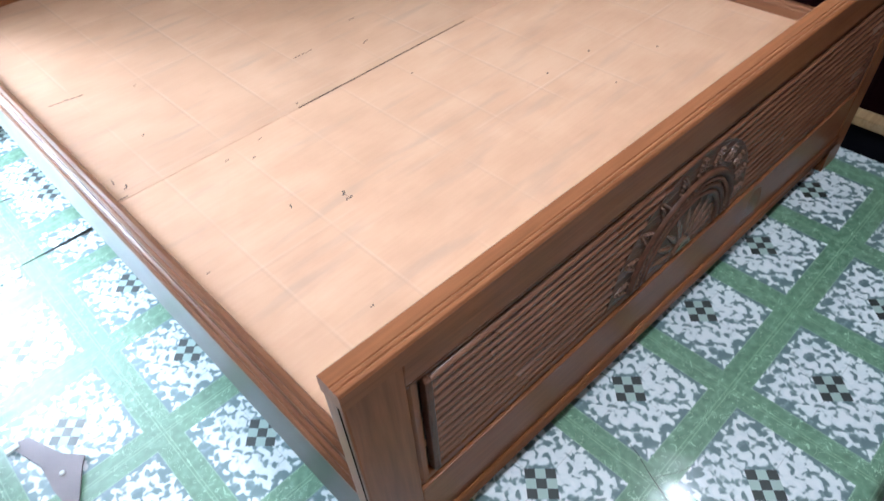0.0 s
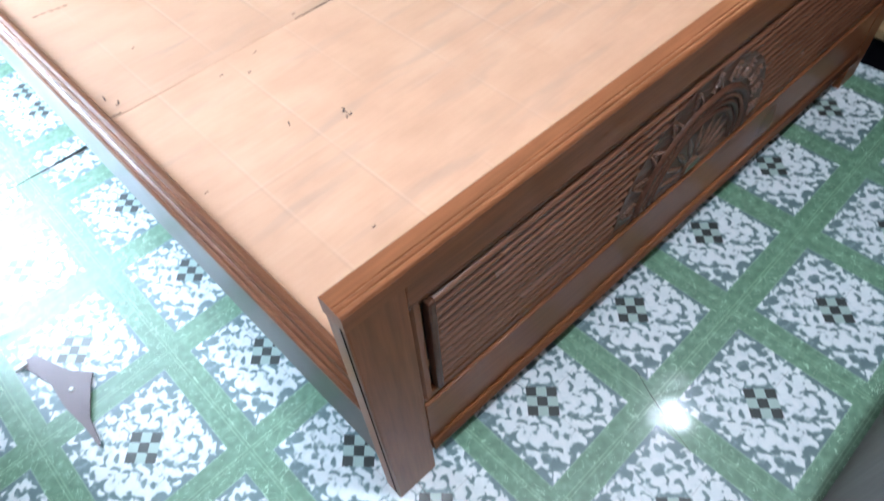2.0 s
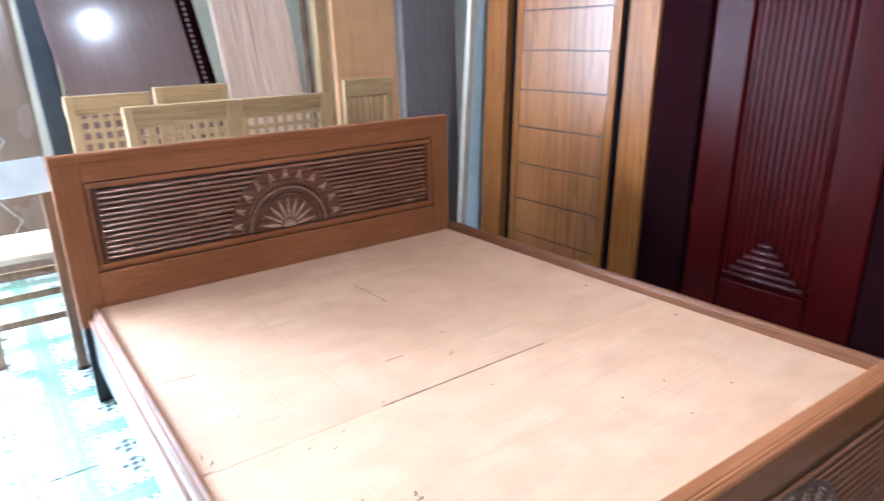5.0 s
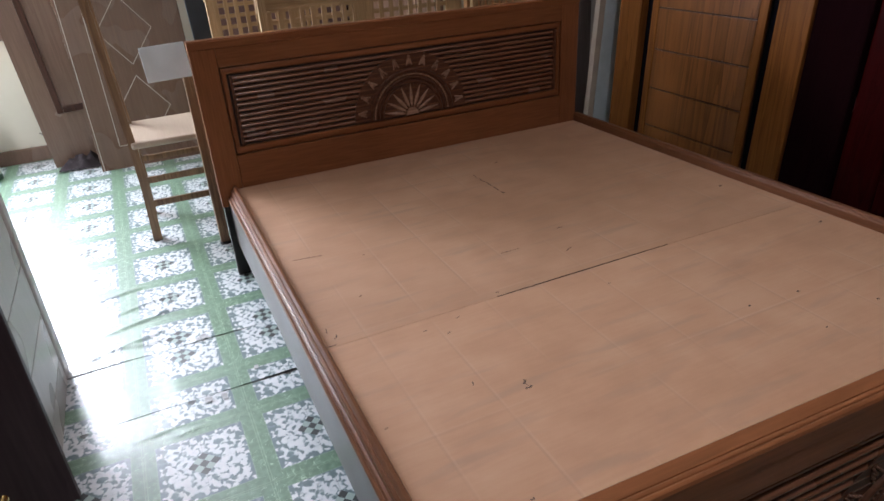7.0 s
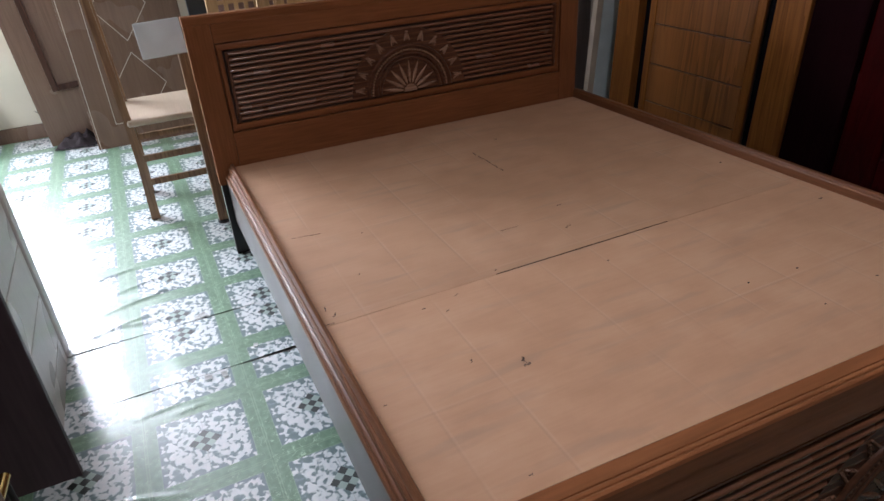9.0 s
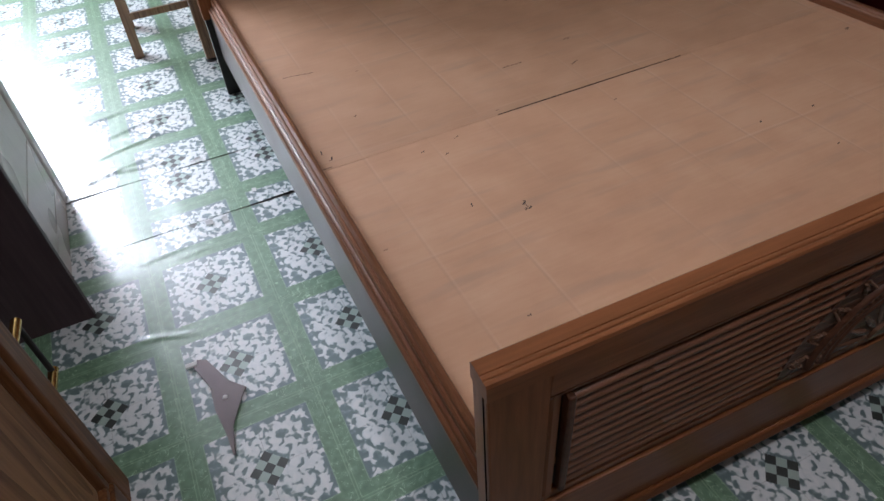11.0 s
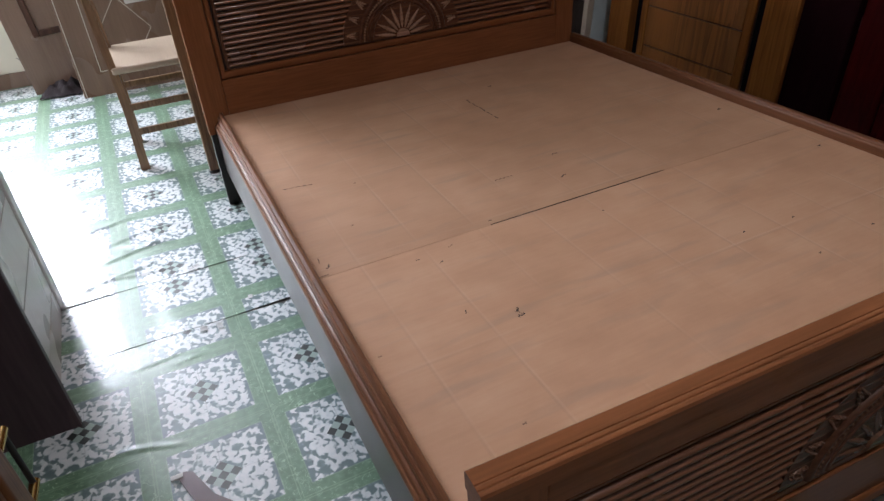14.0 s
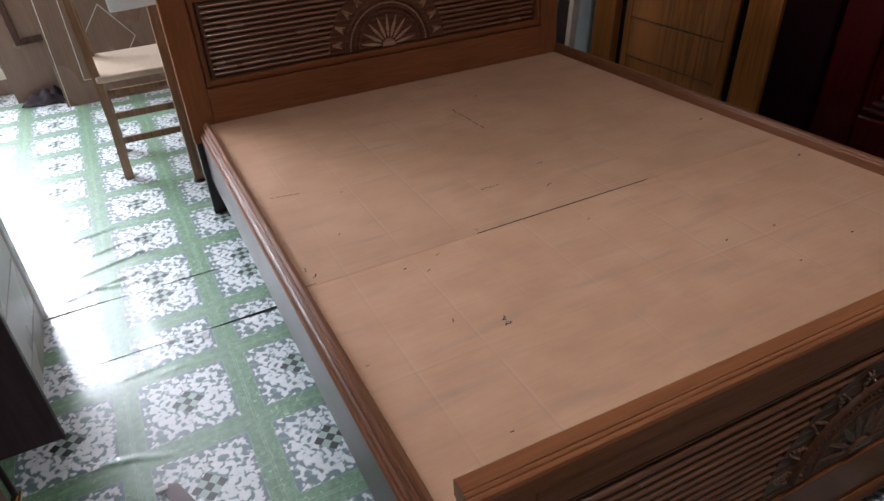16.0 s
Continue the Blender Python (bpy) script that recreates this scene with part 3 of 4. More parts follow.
def end_board(name, bed, m, W, st, z_low, z_rec0, z_rd0, z_rd1, z_rec1, z_top, T, reeds, cap, label, sun_x, raised_mat, leg_top=0.0):
    """Head or foot of the bed: a framed panel of reeds with a carved half sun. The front is at y = 0 and faces -y."""
    root = part(name, box(st - 0.006, W - st + 0.006, 0.0162, T - 0.004, z_low + 0.01, z_rec1 + 0.01), GROOVE_SHADE, bed, label, m)
    for x0 in (0.0, W - st):
        part("stile", box(x0, x0 + st, 0, T, leg_top, z_top - 0.030, 0.003), BED_Z, root)
        if leg_top:
            part("leg", box(x0 + 0.004, x0 + st - 0.004, 0.003, T - 0.003, 0.0, leg_top - 0.001, 0.003), BLACKW, root, "near-black leg")
    part("end_groove", box(-0.0007, 0.001, 0.0085, 0.0115, leg_top + 0.015, z_top - 0.034), GAP, root, "dark groove in the end")
    part("bottom_rail", box(st, W - st, 0.001, T - 0.001, z_low, z_rec0, 0.003), BED_X, root)
    part("top_rail", box(st, W - st, 0.001, T - 0.001, z_rec1, z_top - 0.030, 0.003), BED_X, root)
    if cap:
        pts = [(-0.001, -0.032), (-0.001, -0.005), (0.001, -0.001), (0.004, 0.0), (0.007, -0.001), (0.0080, -0.002), (0.0090, -0.002), (0.010, -0.0005), (0.0125, 0.0), (0.0150, -0.0005),
               (0.0160, -0.0016), (0.0167, -0.0016), (0.0176, 0.0), (T - 0.002, 0.0), (T + 0.001, -0.003), (T + 0.001, -0.032)]
        c = profile([(y, z_top + z) for y, z in pts], "x", -0.001, W + 0.001)
    else:
        pts = [(-0.001, -0.030), (-0.001, -0.006), (0.004, 0.0), (T - 0.003, 0.0), (T, -0.004), (T, -0.030)]
        c = profile([(y, z_top + z) for y, z in pts], "x", -0.001, W + 0.001)
    part("cap", c, BED_X, root)
    # sloped border of the recess
    xa, xb = st + 0.034, W - st - 0.034
    for za, zb, sg in ((z_rec0, z_rd0, 1), (z_rec1, z_rd1, -1)):
        q = profile([(0.0090, za + sg * 0.0035), (0.016, za + sg * 0.0035), (0.016, zb - sg * 0.006), (0.010, zb - sg * 0.006), (0.0065, zb - sg * 0.008), (0.0052, za + sg * 0.009), (0.0085, za + sg * 0.004)], "x", st + 0.004, W - st - 0.004)
        part("border_moulding", q, BED_X, root)
    for xo, xi, sg in ((st, xa, 1), (W - st, xb, -1)):
        q = profile([(xo + sg * 0.0035, 0.0090), (xo + sg * 0.0035, 0.016), (xi - sg * 0.012, 0.016), (xi - sg * 0.012, 0.010), (xi - sg * 0.014, 0.0065), (xo + sg * 0.009, 0.0050), (xo + sg * 0.004, 0.0085)], "z", z_rec0 + 0.004, z_rec1 - 0.004)
        part("border_moulding", q, BED_Z, root)
    for x0 in (xa - 0.006, xb - 0.006):
        part("end_bead", box(x0, x0 + 0.012, -0.002, 0.016, z_rd0 - 0.003, z_rd1 + 0.003, 0.004, seg=3), CARVE, root)
    # reeds
    pitch = (z_rd1 - z_rd0) / reeds
    first = None
    for i in range(reeds):
        zc = z_rd0 + pitch * (i + 0.5)
        mm = Matrix.Translation((0, 0, zc))
        if first is None:
            h = pitch * 0.36
            pts = [(0.017, -h)] + [(0.015 - 0.012 * math.sin(math.pi * k / 8), -h * math.cos(math.pi * k / 8)) for k in range(9)] + [(0.017, h)]
            first = part("reed", profile(pts, "x", xa, xb), REED, root, m=mm)
        else:
            share(first, root, mm)
    fan_carving("medallion", sun_x, z_rd0 + 0.002, (z_rd1 - z_rd0) * 0.985, root, raised_mat)
    return root


bed = thing("bed", "brown varnished wooden bed with carved ends and a bare plywood deck", "bed")
FOOT = Matrix.Rotation(radians(-1.6), 4, "Z")
foot = end_board("footboard", bed, FOOT, 1.670, 0.086, 0.150, 0.262, 0.292, 0.528, 0.552, 0.632, 0.040, 12, True, "carved footboard with reeded panel", 0.768, CARVE_DIM)
part("base_moulding", profile([(0.001, 0.098), (-0.007, 0.098), (-0.009, 0.106), (-0.005, 0.113), (-0.007, 0.124), (-0.003, 0.130), (0.001, 0.131)], "x", 0.087, 1.583), BED_X, foot)
part("base_board", box(0.086, 1.584, 0.002, 0.034, 0.085, 0.1495), BED_X, foot)
HEAD = Matrix.Translation((-0.024, 2.045, 0))
end_board("headboard", bed, HEAD, 1.625, 0.088, 0.20, 0.492, 0.528, 0.782, 0.815, 0.912, 0.040, 13, False, "carved headboard with reeded panel", 0.811, CARVE_LIT, 0.30)
rail_pts = [(0.001, 0.322), (0.001, 0.330), (0.004, 0.3345), (0.0085, 0.335), (0.0090, 0.339), (0.0130, 0.344), (0.0165, 0.345), (0.0172, 0.352), (0.0172, 0.361), (0.0210, 0.366), (0.0245, 0.3665), (0.0252, 0.371), (0.030, 0.378), (0.038, 0.378), (0.040, 0.374), (0.040, 0.322)]
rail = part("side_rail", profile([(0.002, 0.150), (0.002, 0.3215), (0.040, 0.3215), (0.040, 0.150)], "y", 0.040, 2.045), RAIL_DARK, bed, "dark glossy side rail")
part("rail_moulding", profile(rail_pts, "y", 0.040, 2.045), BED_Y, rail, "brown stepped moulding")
SKEW = math.atan(0.024)
EAST = [(0.0, 0.150), (0.0, 0.388), (0.002, 0.393), (0.005, 0.3945), (0.006, 0.3985), (0.009, 0.4015), (0.021, 0.4015), (0.024, 0.398), (0.024, 0.389), (0.028, 0.386), (0.028, 0.150)]
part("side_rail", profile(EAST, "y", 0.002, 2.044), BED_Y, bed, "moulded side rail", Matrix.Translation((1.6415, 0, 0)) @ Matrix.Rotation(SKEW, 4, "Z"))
for x in (0.42, 0.82, 1.22):
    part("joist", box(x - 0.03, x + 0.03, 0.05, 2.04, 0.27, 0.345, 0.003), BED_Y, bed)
for y0, y1, zt, lab in ((0.012, 0.8560, 0.3650, "bare plywood sheet"), (0.8590, 2.044, 0.3640, "bare plywood sheet with scuffs")):
    q = profile([(0.041, y0), (1.6405 - 0.024 * y0, y0), (1.6405 - 0.024 * y1, y1), (0.041, y1)], "z", 0.348, zt)
    part("deck_sheet", q, PLY if y0 < 0.5 else PLY_FAR, bed, lab, soft=False)


# ---- scuffs and specks on the deck ----
def speck(x, y, a, L, w):
    bm = bmesh.new()
    n = 5
    rnd = random.Random(int(x * 1000 + y * 77))
    for i in range(n):
        s = (i / (n - 1) - 0.5) * L
        blob(bm, (s, rnd.uniform(-w, w) * 0.6, 0), (L / n * 0.62, w * rnd.uniform(0.5, 1), 0.0006), 0, 6, 4)
    return part("scuff", bm, MARK, bed, m=Matrix.Translation((x, y, 0.3652)) @ Matrix.Rotation(a, 4, "Z"))


for x, y, a, L, w in ((0.377, 0.531, 1.2, 0.011, 0.0042), (0.375, 0.511, 0.2, 0.015, 0.0040), (0.3765, 0.521, 1.7, 0.018, 0.0013), (0.224, 0.260, 0.3, 0.007, 0.0025), (1.529, 1.102, 0.2, 0.012, 0.005),
                      (1.555, 0.735, 0.2, 0.013, 0.004), (0.075, 0.895, 1.0, 0.014, 0.003), (0.062, 0.93, 1.4, 0.016, 0.002), (0.050, 0.863, 0.1, 0.025, 0.0025),
                      (0.861, 1.650, 1.5, 0.030, 0.0030), (0.863, 1.605, 1.6, 0.030, 0.0034), (0.866, 1.555, 1.5, 0.034, 0.0036), (0.868, 1.505, 1.55, 0.030, 0.0036), (0.870, 1.462, 1.5, 0.018, 0.0030), (0.125, 1.336, -0.15, 0.07, 0.0018), (0.66, 1.061, 0.0, 0.05, 0.0014),
                      (0.811, 0.983, 0.4, 0.02, 0.003), (0.873, 1.116, 0.0, 0.016, 0.0025), (1.005, 1.744, 0.2, 0.012, 0.004), (0.271, 0.809, 0.3, 0.008, 0.0026),
                      (0.366, 0.823, 0.3, 0.012, 0.002), (0.318, 0.773, 0.3, 0.009, 0.0026), (0.279, 0.579, 1.2, 0.010, 0.002), (1.158, 0.497, 0.2, 0.007, 0.003),
                      (1.005, 0.507, 0.2, 0.006, 0.003), (1.287, 0.378, 0.2, 0.007, 0.003), (0.786, 0.766, 0.2, 0.006, 0.0024), (0.19, 1.045, 0.6, 0.008, 0.002),
                      (0.277, 1.267, 0.2, 0.006, 0.002), (0.067, 0.542, 0.2, 0.006, 0.002), (0.509, 0.876, 0.2, 0.007, 0.0026), (1.08, 0.358, 0.2, 0.007, 0.002)):
    speck(x, y, a, L, w)
seam_n = 24
seam_top = [(0.50 + 0.57 * k / seam_n, 0.8588 + 0.0005 * math.sin(math.pi * k / seam_n) + 0.0003 * math.sin(2.9 * k)) for k in range(seam_n + 1)]
seam_low = [(0.50 + 0.57 * k / seam_n, 0.8578 - 0.0006 * math.sin(math.pi * k / seam_n) + 0.0003 * math.sin(4.3 * k)) for k in range(seam_n, -1, -1)]
part("seam_gap", profile(seam_top + seam_low, "z", 0.3640, 0.3656), GAP, bed, "open dark joint between the sheets", soft=False)

# ---- things against the east wall ----
DOORS = Matrix.Translation((2.190, 0, 0.006)) @ Matrix.Rotation(radians(2.7), 4, "Y")     # both lean on the wall


def yellow_door():
    t = thing("yellow_door", "glossy yellow ash door with horizontal grooves in its frame", "door", DOORS)
    ya, yb = 1.645, 2.238
    leaf = part("leaf", box(0.012, 0.045, ya - 0.03, yb + 0.03, 0.02, 2.16, 0.003), WARM_D, t)
    zs = [0.03, 0.19, 0.384, 0.580, 0.778, 0.974, 1.172, 1.368, 1.564, 1.76, 1.95, 2.14]
    for z0, z1 in zip(zs, zs[1:]):
        part("panel", box(0.004, 0.013, ya, yb, z0 + 0.0035, z1 - 0.0035, 0.0015), YEL_P, leaf)
    for y0, y1 in ((ya - 0.045, ya - 0.002), (yb + 0.002, yb + 0.045)):
        part("stile", box(0.003, 0.014, y0, y1, 0.02, 2.16, 0.003), YEL_Z, leaf)
    for y0, y1 in ((1.548, 1.600), (2.286, 2.338)):
        part("gap", box(0.025, 0.045, y0 - 0.01, y1, 0.0, 2.18), GAP, t, "black rubber seal")
    for y0, y1 in ((1.379, 1.537), (2.338, 2.500)):
        part("jamb", box(-0.022, 0.085, y0, y1, 0.0, 2.25, 0.006), YEL_Z, t)
    part("head", box(-0.022, 0.085, 1.538, 2.337, 2.185, 2.25, 0.006), YEL_Z, t)


def red_door():
    t = thing("red_door", "dark red lacquered door with fluted panel and stepped pyramid", "door", DOORS)
    for y0, y1 in ((1.150, 1.374), (0.215, 0.440)):
        part("jamb", box(-0.012, 0.10, y0, y1, 0, 2.25, 0.008), MAROON_Z, t, "dark maroon jamb")
    leaf = part("leaf", box(0.020, 0.058, 0.445, 1.145, 0.02, 2.2, 0.004), RED_Z, t)
    for y0, y1 in ((0.448, 0.618), (0.976, 1.142)):
        part("stile", box(0.004, 0.024, y0, y1, 0.02, 2.2, 0.012, seg=3), RED_Z, leaf)
    part("bottom_rail", box(0.004, 0.024, 0.620, 0.974, 0.02, 0.270, 0.012, seg=3), RED_Z, leaf)
    panel = part("fluted_panel", box(0.014, 0.026, 0.622, 0.972, 0.272, 2.1, 0.004, seg=2), RED_Z, leaf)
    # nested arches: each step of the pyramid ends in an upright flute on both sides
    yc = 0.797
    rib = [(0.016 - 0.0065 * math.sin(math.pi * k / 6), -0.0095 * math.cos(math.pi * k / 6)) for k in range(7)]
    for i in range(6):
        w = 0.160 - 0.0265 * i
        z = 0.296 + 0.0285 * i
        q = profile([(0.015, z - 0.010), (0.004, z - 0.008), (-0.002, z), (0.003, z + 0.008), (0.015, z + 0.010)], "y", yc - w, yc + w)
        part("pyramid_step", q, RED_EDGE, panel)
        for sg in (-1, 1):
            part("flute", profile([(x, yc + sg * w + y) for x, y in rib], "z", z + 0.004, 2.05), RED_Z, panel)
    part("flute", profile([(x, yc + y) for x, y in rib], "z", 0.470, 2.05), RED_Z, panel)


yellow_door()
red_door()
dk = thing("dark_cabinet", "near-black lacquered cabinet on a pale wooden foot rail", "cabinet")
part("body", box(1.776, 2.45, -1.5, 0.12, 0.105, 2.1, 0.01), MAROON_Z, dk)
# Black block added below the foot rail: the shadow gap as a solid.
part("plinth", box(1.735, 2.45, -1.5, 0.12, 0.0, 0.088), GAP, dk, "black block for the shade under the foot rail")
part("foot_rail", box(1.722, 1.775, -1.5, 0.12, 0.090, 0.116, 0.004), OAK_X, dk, "pale wooden foot rail")

# ---- boards leaning in the back ----
def slab(name, label, cat, x0, x1, y, z1, material, lean, tilt=0.0, th=0.045, at=0.0, yaw=0.0):
    t = thing(name, label, cat, Matrix.Translation(((x0 + x1) / 2, y, 0)) @ Matrix.Rotation(radians(yaw), 4, "Z") @ Matrix.Rotation(radians(-lean), 4, "X") @ Matrix.Rotation(radians(tilt), 4, "Y"))
    w = (x1 - x0) / 2
    body = part("board", box(-w, w, 0, th, at, z1, 0.004), material, t)
    return t, w


t, w = slab("varnished_slab", "dusky brown glossy varnished door slab leaning back", "slab", 0.365, 1.025, 3.20, 2.25, PURPLE_Z, 9.7, -7.5, yaw=-4.8)
t, w = slab("carved_post", "dark carved and beaded door jamb leaning", "jamb", 1.030, 1.115, 3.18, 2.25, MAROON_Z, 9.0, -7.5)
bm = bmesh.new()
for i in range(70):
    blob(bm, (-0.015, -0.004, 0.2 + i * 0.028), (0.011, 0.008, 0.012), 0, 6, 4)
part("bead_strip", bm, PURPLE_Z, t, "carved bead strip")
t, w = slab("wrapped_slab", "pale wooden slab wrapped in wrinkled clear plastic", "slab", 1.110, 1.545, 3.24, 2.2, WRAP, 4, -4.5)
t, w = slab("brown_plank", "narrow brown plank standing upright", "plank", 1.520, 1.555, 3.29, 2.2, TAUPE_Z, 2)
t, w = slab("pale_post", "pale planed timber post standing upright", "post", 1.55, 1.625, 3.20, 2.3, OAK_Z, 1, 0, 0.07)
t, w = slab("orange_board", "flat orange-brown board standing upright", "board", 1.635, 2.060, 3.14, 2.3, ORANGE, 2)
t, w = slab("grey_board", "grey-brown veneered board with streaky grain", "board", 2.065, 2.47, 3.08, 2.3, GREY_Z, 1)
t, w = slab("pale_batten", "narrow pale bare wood batten", "batten", 2.088, 2.128, 2.60, 2.3, BATTEN, 0, 4.5, 0.04)
t, w = slab("blue_panel", "pale blue painted panel edge", "panel", 2.145, 2.300, 2.62, 2.3, PALEBLUE, 0, 4.5, 0.03)

t, w = slab("painted_plank", "blue-black painted plank standing upright", "plank", 0.165, 0.280, 3.52, 2.3, DARKBLUE, 2, -2)
t, w = slab("gilt_strip", "dull green-gold moulded strip", "moulding", 0.270, 0.338, 3.44, 2.3, GILT, 2, -2)
for i in range(5):
    part("groove", box(-w + 0.004, w - 0.004, -0.002, 0.001, 0.55 + 0.16 * i, 0.556 + 0.16 * i), GAP, t)

# inlaid doors near the window
t, w = slab("inlaid_door", "taupe laminate door with pale diamond inlay lines leaning", "door", -0.512, 0.12, 3.80, 2.15, TAUPE_Z, 6, 0)
def line(t, x0, z0, x1, z1, wd=0.0038):
    d = Vector((x1 - x0, 0, z1 - z0))
    a = math.atan2(d.z, d.x)
    q = box(-d.length / 2, d.length / 2, -0.0015, 0.002, -wd / 2, wd / 2)
    part("inlay_line", q, INLAY, t, m=Matrix.Translation(((x0 + x1) / 2, 0, (z0 + z1) / 2)) @ Matrix.Rotation(-a, 4, "Y"))
line(t, -w + 0.012, 0.0, -w + 0.012, 2.1)
line(t, -w + 0.128, 0.133, -w + 0.128, 2.1)
line(t, -w + 0.128, 0.133, -w + 0.26, 0.133)
for zc in (0.328, 0.772, 1.216):
    for sx, sz in ((1, 1), (1, -1), (-1, 1), (-1, -1)):
        line(t, sx * 0.145, zc, 0.0, zc + sz * 0.190)
t, w = slab("panelled_door", "taupe door leaf with a darker raised panel leaning by the window", "door", -0.77, -0.47, 4.05, 2.15, TAUPE_Z, 3, -4)
part("panel_moulding", box(-w + 0.12, -w + 0.155, -0.010, 0.001, 0.32, 2.0, 0.004), WARM_D, t)
part("panel_moulding", box(-w + 0.155, w, -0.010, 0.001, 0.32, 0.355, 0.004), WARM_D, t)


# ---- chairs ----
def chair(m, label, oak_x, oak_z, lattice=True, rail=0.085, rail_mat=None, slats=False, wdt=0.42, top=1.02):
    """Back posts at y = 0; the seat runs towards +y."""
    t = thing("dining_chair", label, "chair", m, "dining chairs")
    h = wdt / 2
    for sx in (-1, 1):
        pts = [(-0.018, 0.0), (0.020, 0.0), (0.024, 0.25), (0.018, 0.46), (-0.012, top), (-0.040, top), (-0.014, 0.46), (-0.010, 0.25)]
        q = profile(pts, "x", sx * h - 0.016, sx * h + 0.016)
        part("back_post", q, oak_z, t)
        part("leg", box(sx * h - 0.018, sx * h + 0.018, 0.36, 0.40, 0, 0.43, 0.004), oak_z, t)
        for z in (0.16, 0.27):
            part("stretcher", box(sx * h - 0.008, sx * h + 0.008, 0.02, 0.37, z, z + 0.028, 0.003), oak_x, t)
    part("seat", box(-h - 0.035, h + 0.035, -0.002, 0.43, 0.435, 0.462, 0.011, seg=3), SEAT if rail_mat else OAK_X, t, "pale wooden seat")
    part("apron", box(-h + 0.016, h - 0.016, 0.004, 0.020, 0.375, 0.434, 0.002), oak_x, t)
    part("apron", box(-h + 0.018, h - 0.018, 0.372, 0.388, 0.375, 0.434, 0.002), oak_x, t)
    part("top_rail", profile([(-0.042, top - rail), (-0.030, top - rail - 0.003), (-0.014, top + 0.002), (-0.030, top + 0.006), (-0.044, top)], "x", -h - 0.02, h + 0.02), rail_mat or oak_x, t)
    if slats:
        for i in range(5):
            x = -h + 0.05 + (wdt - 0.10) * i / 4
            part("slat", box(x - 0.012, x + 0.012, -0.022, -0.010, 0.52, top - 0.08, 0.002), oak_z, t)
    if lattice:
        n = round(wdt / 0.054)
        for i in range(n + 1):
            x = -h + 0.026 + (wdt - 0.052) * i / n
            part("lattice_bar", box(x - 0.010, x + 0.010, -0.012, -0.004, 0.60, top - 0.08, 0.002), oak_z, t)
        for i in range(7):
            z = 0.612 + 0.050 * i
            part("lattice_bar", box(-h + 0.014, h - 0.014, -0.020, -0.012, z, z + 0.019, 0.002), oak_x, t)
        part("lower_rail", box(-h + 0.014, h - 0.014, -0.022, -0.002, 0.555, 0.598, 0.003), oak_x, t)
    return t


LC = "pale oak dining chair with a lattice back"
chair(Matrix.Translation((0.366, 3.04, 0)) @ Matrix.Rotation(radians(182), 4, "Z"), LC, OAK_X, OAK_Z, wdt=0.34, top=1.03)
chair(Matrix.Translation((0.765, 3.08, 0)) @ Matrix.Rotation(radians(180), 4, "Z"), LC, OAK_X, OAK_Z, wdt=0.33, top=1.045)
chair(Matrix.Translation((0.575, 2.60, 0)) @ Matrix.Rotation(radians(180), 4, "Z"), LC, OAK_X, OAK_Z, wdt=0.44, top=1.0)
chair(Matrix.Translation((1.045, 2.60, 0)) @ Matrix.Rotation(radians(180), 4, "Z"), LC, OAK_X, OAK_Z, wdt=0.44, top=1.0)
chair(Matrix.Translation((1.645, 2.86, 0)), "pale oak chair with an upright slatted back", OAK_X, OAK_Z, False, slats=True, wdt=0.27, top=1.04)
chair(Matrix.Translation((-0.290, 2.775, 0)) @ Matrix.Rotation(radians(-90), 4, "Z"), "brown wooden chair seen edge-on with a pale seat", BROWN_Z, BROWN_Z, False, 0.085, BROWN_Z, wdt=0.344, top=1.06)
# Back post and top rail of a second chair, simplified to a stand.
st = thing("display_stand", "brown chair back post with a glossy top rail, pale sheen in its colour", "stand", Matrix.Translation((-0.018, 2.395, 0)))
part("post", box(-0.020, 0.020, -0.016, 0.016, 0.012, 0.866, 0.005), BROWN_Z, st)
part("foot", rod((0, 0, 0), (0, 0, 0.014), 0.026, 0.023, 14), BLACKW, st, "black rubber foot")
part("panel", box(-0.152, 0.014, -0.010, 0.010, -0.066, 0.066, 0.005), SHEEN_RAIL, st, "glossy top rail, pale sheen put into its colour", Matrix.Translation((0, -0.027, 0.808)) @ Matrix.Rotation(radians(-14), 4, "X") @ Matrix.Rotation(radians(-2), 4, "Y"))


# ---- clutter at the foot of the north wall ----
tray = thing("round_tray", "dark brown round woven tray leaning on the wall", "tray", Matrix.Translation((-1.245, 4.255, 0.165)) @ Matrix.Rotation(radians(-8), 4, "X"))
part("disc", rod((0, 0.012, 0), (0, 0.0, 0), 0.155, 0.16, 28), WARM_D, tray)
bm = bmesh.new()
for i in range(36):
    a = 2 * math.pi * i / 36
    blob(bm, (0.157 * math.cos(a), -0.004, 0.157 * math.sin(a)), (0.016, 0.014, 0.012), -a, 7, 5)
part("rim", bm, TAUPE_Z, tray)
tin = thing("paint_tin", "small dark green tin with a pale label", "tin", Matrix.Translation((-1.10, 4.02, 0.006)))
part("can", rod((0, 0, 0), (0, 0, 0.125), 0.052, 0.052, 24), GREENTIN, tin)
part("label", rod((0, 0, 0.035), (0, 0, 0.085), 0.0528, 0.0528, 24), PAINTW, tin, "pale paper label")
part("writing_bar", box(-0.03, 0.03, -0.0545, -0.048, 0.052, 0.066), GREENTIN, tin)
part("lid", rod((0, 0, 0.125), (0, 0, 0.131), 0.048, 0.046, 24), STEEL, tin)
cap = part("plaster_lump", box(-0.77, -0.72, 4.20, 4.24, 0.006, 0.075, 0.012, seg=3), PAINTW)
tagged(cap, "small white plaster lump beside the baseboard", "plaster")
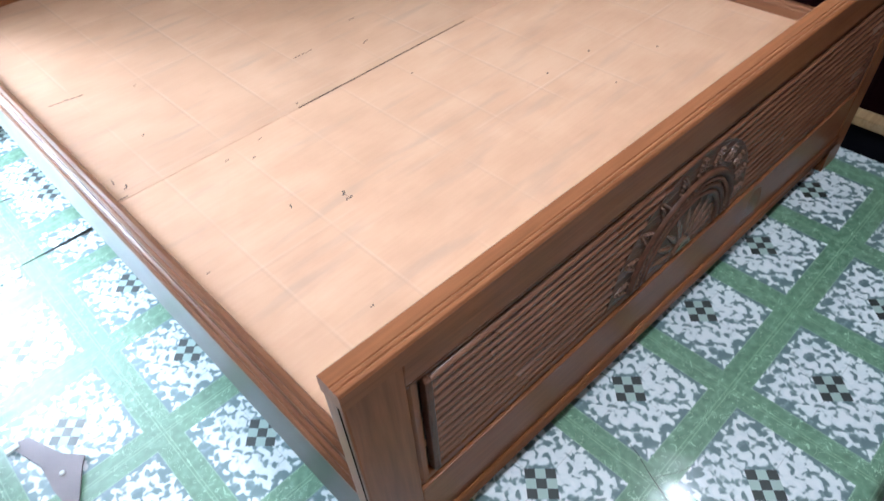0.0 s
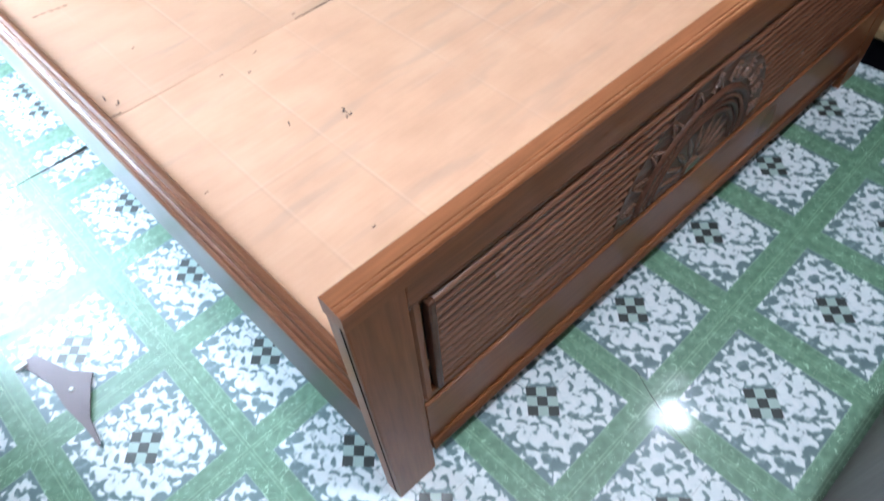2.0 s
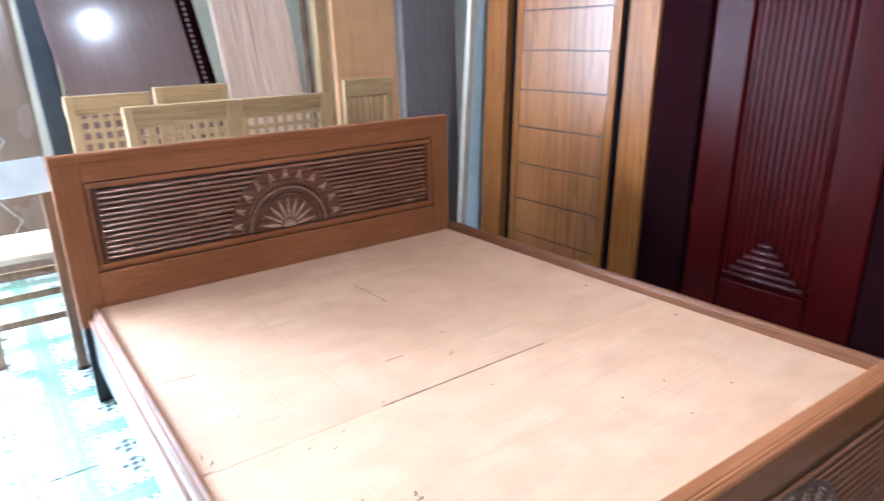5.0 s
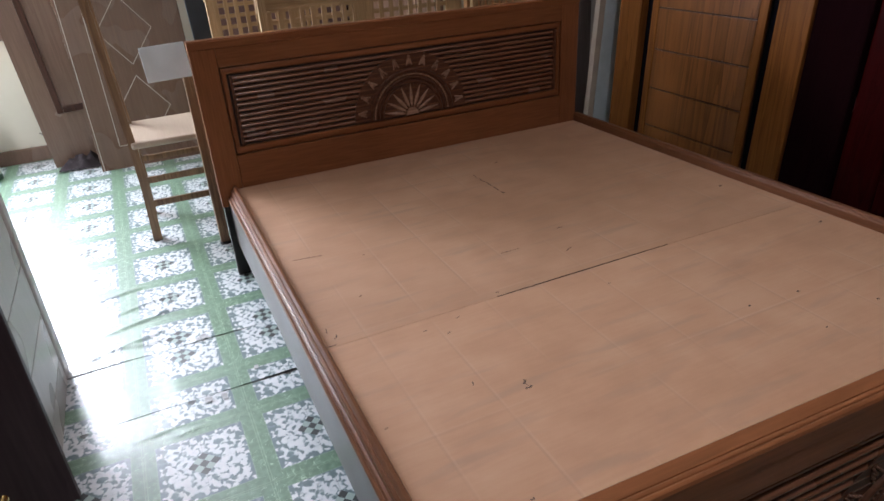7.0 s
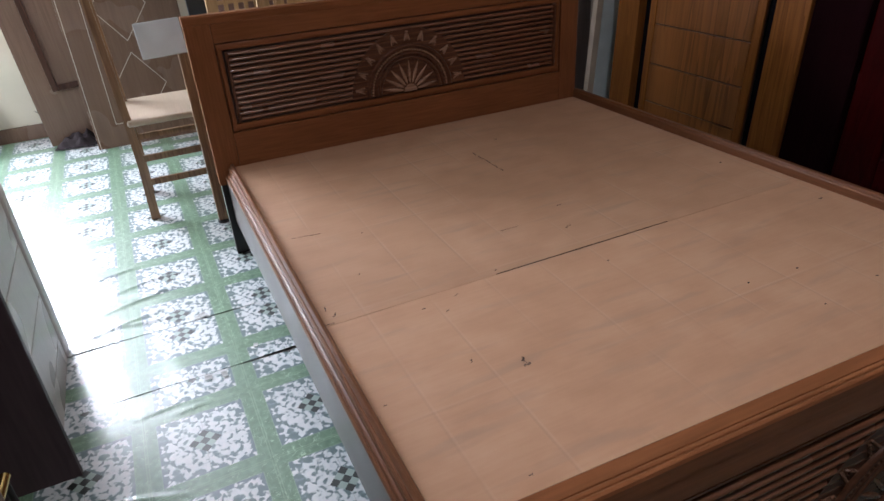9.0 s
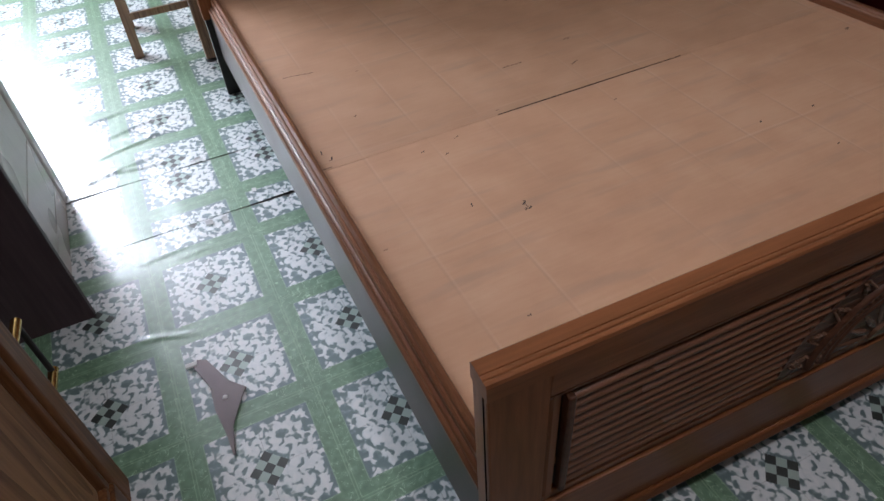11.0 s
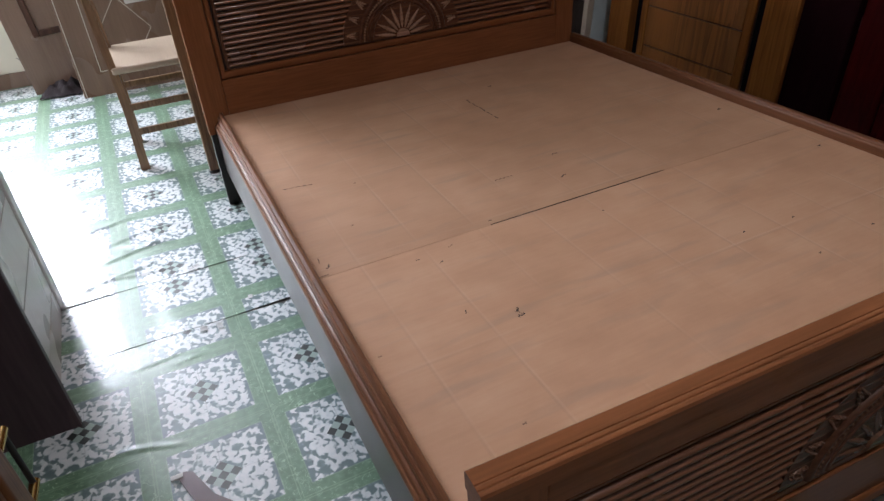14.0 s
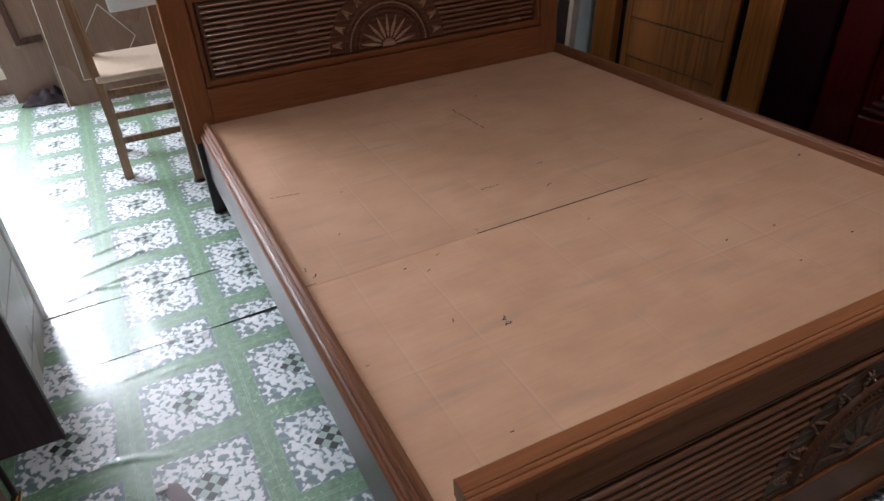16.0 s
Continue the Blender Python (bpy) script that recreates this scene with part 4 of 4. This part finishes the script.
for x, y, r in ((-0.70, 4.10, 0.035), (-0.64, 4.06, 0.026), (-0.56, 4.12, 0.04)):
    bm = bmesh.new()
    blob(bm, (0, 0, r * 0.6), (r * 1.3, r, r * 0.6), 0, 9, 7)
    for vv in bm.verts:
        vv.co *= 1 + 0.35 * noise.noise(vv.co * 40 + Vector((x * 9, y, 0)))
    tagged(part("rubble", bm, WARM_D, None, "", Matrix.Translation((x, y, 0.004))), "small dark lump of rubble on the linoleum", "rubble", "rubble by the wall")
# Heap added in place of a dark patch at the foot of the wall.
bm = bmesh.new()
bmesh.ops.create_grid(bm, x_segments=26, y_segments=16, size=1.0)
for vv in bm.verts:
    r = min(1.0, math.hypot(vv.co.x, vv.co.y) * (1 + 0.25 * noise.noise((vv.co.x * 2.1, vv.co.y * 2.1, 4.0))))
    h = (1 - r * r) * (0.055 + 0.05 * noise.noise((vv.co.x * 3.0, vv.co.y * 3.0, 1.7))) + 0.012 * abs(noise.noise((vv.co.x * 7, vv.co.y * 7, 0.4)))
    vv.co = Vector((vv.co.x * 0.14, vv.co.y * 0.085, 0.007 + max(0.0, h)))
tagged(part("cloth", bm, PLUM, None, "", Matrix.Translation((-0.60, 3.99, 0)) @ Matrix.Rotation(radians(-8), 4, "Z")), "added crumpled heap for a dark patch at the foot of the wall", "cloth")
for pts in (((-0.86, 0.19), (-0.875, 0.215), (-0.90, 0.235)), ((-0.83, 0.235), (-0.84, 0.27), (-0.825, 0.30)), ((-0.96, 0.12), (-0.965, 0.16))):
    bm = bmesh.new()
    for (xa_, za_), (xb_, zb_) in zip(pts, pts[1:]):
        rod((xa_ + 0.07, YB - 0.001, za_ - 0.065), (xb_ + 0.07, YB - 0.001, zb_ - 0.065), 0.003, 0.002, 6, bm)
    tagged(part("wall_crack", bm, MARK, None), "thin dark crack in the wall paint", "crack", kind="structure")

# ---- west side ----
cab = thing("drawer_cabinet", "cabinet with grooved front, daylight sheen in its pale colour, and dark side panel", "cabinet")
part("body", box(-1.30, -0.648, 1.092, 1.695, 0.0, 2.0, 0.006), DUSK, cab)
for i in range(12):
    z0 = -0.080 + i * 0.168
    part("grooved_panel", box(-0.647, -0.634, 1.093, 1.628, max(z0, 0.002), z0 + 0.1645, 0.003), SHEEN_Z, cab)
part("edge_post", box(-0.664, -0.629, 1.632, 1.702, 0, 2.0, 0.014, seg=4), SHEEN_Z, cab, "rounded edge post")
part("side_panel", box(-1.30, -0.586, 1.068, 1.091, 0.0, 2.0, 0.004), DUSK, cab, "dark side panel")

ward = thing("wardrobe", "warm brown wooden wardrobe door with framed panel and brass handle", "wardrobe")
part("carcass", box(-1.15, -0.605, -0.75, 0.530, 0.0, 1.05, 0.004), WARM_D, ward)
part("stile", box(-0.604, -0.560, 0.487, 0.547, 0.0, 1.05, 0.008, seg=3), WARM_X, ward)
part("bottom_rail", box(-0.604, -0.561, -0.75, 0.486, 0.0, 0.095, 0.006, seg=3), WARM_X, ward)
part("groove", box(-0.604, -0.592, -0.75, 0.486, 0.096, 1.05), WARM_D, ward, "dark groove round the panel")
part("panel_moulding", box(-0.604, -0.566, 0.462, 0.480, 0.102, 1.05, 0.005, seg=3), WARM_X, ward)
part("panel_moulding", box(-0.604, -0.566, -0.75, 0.461, 0.102, 0.120, 0.005, seg=3), WARM_X, ward)
part("panel", box(-0.604, -0.575, -0.75, 0.452, 0.130, 1.05, 0.012, seg=3), WARM_P, ward)
hnd = part("handle", rod((-0.577, 0.620, 0.285), (-0.577, 0.620, 0.435), 0.0055, None, 12), BLACKW, ward, "dark bar handle on brass feet")
for z in (0.292, 0.428):
    part("handle_foot", rod((-0.582, 0.545, z), (-0.577, 0.629, z), 0.008, 0.009, 12), BRASS, hnd)

bench = thing("low_bench", "greyish brown low wooden bench behind the footboard aisle", "bench")
part("front", box(0.25, 1.60, -0.560, -0.530, 0.0, 0.40, 0.006), GREY_Z, bench)
part("top", box(0.25, 1.60, -0.95, -0.525, 0.40, 0.43, 0.006), GREY_Z, bench)

# ---- small piece of plate on the floor ----
hk = [(-0.372, 0.785), (-0.352, 0.776), (-0.318, 0.690), (-0.284, 0.650), (-0.292, 0.640), (-0.300, 0.628), (-0.335, 0.560), (-0.345, 0.492), (-0.350, 0.492),
      (-0.352, 0.545), (-0.362, 0.620), (-0.360, 0.690), (-0.385, 0.770)]
pl = part("metal_bracket", profile(hk, "z", 0.006, 0.0095), STEEL, None, soft=False)
tagged(pl, "dull mauve metal bracket plate lying on the linoleum", "bracket")
part("rivet", rod((-0.334, 0.645, 0.0095), (-0.334, 0.645, 0.012), 0.006, 0.005, 12), PAINTW, pl, "white rivet")
# White box at the metal tip: a glint put into its colour.
part("tip", box(-0.402, -0.374, 0.769, 0.783, 0.006, 0.012, 0.002), PAINTW, pl, "metal tip, its bright glint as white colour")
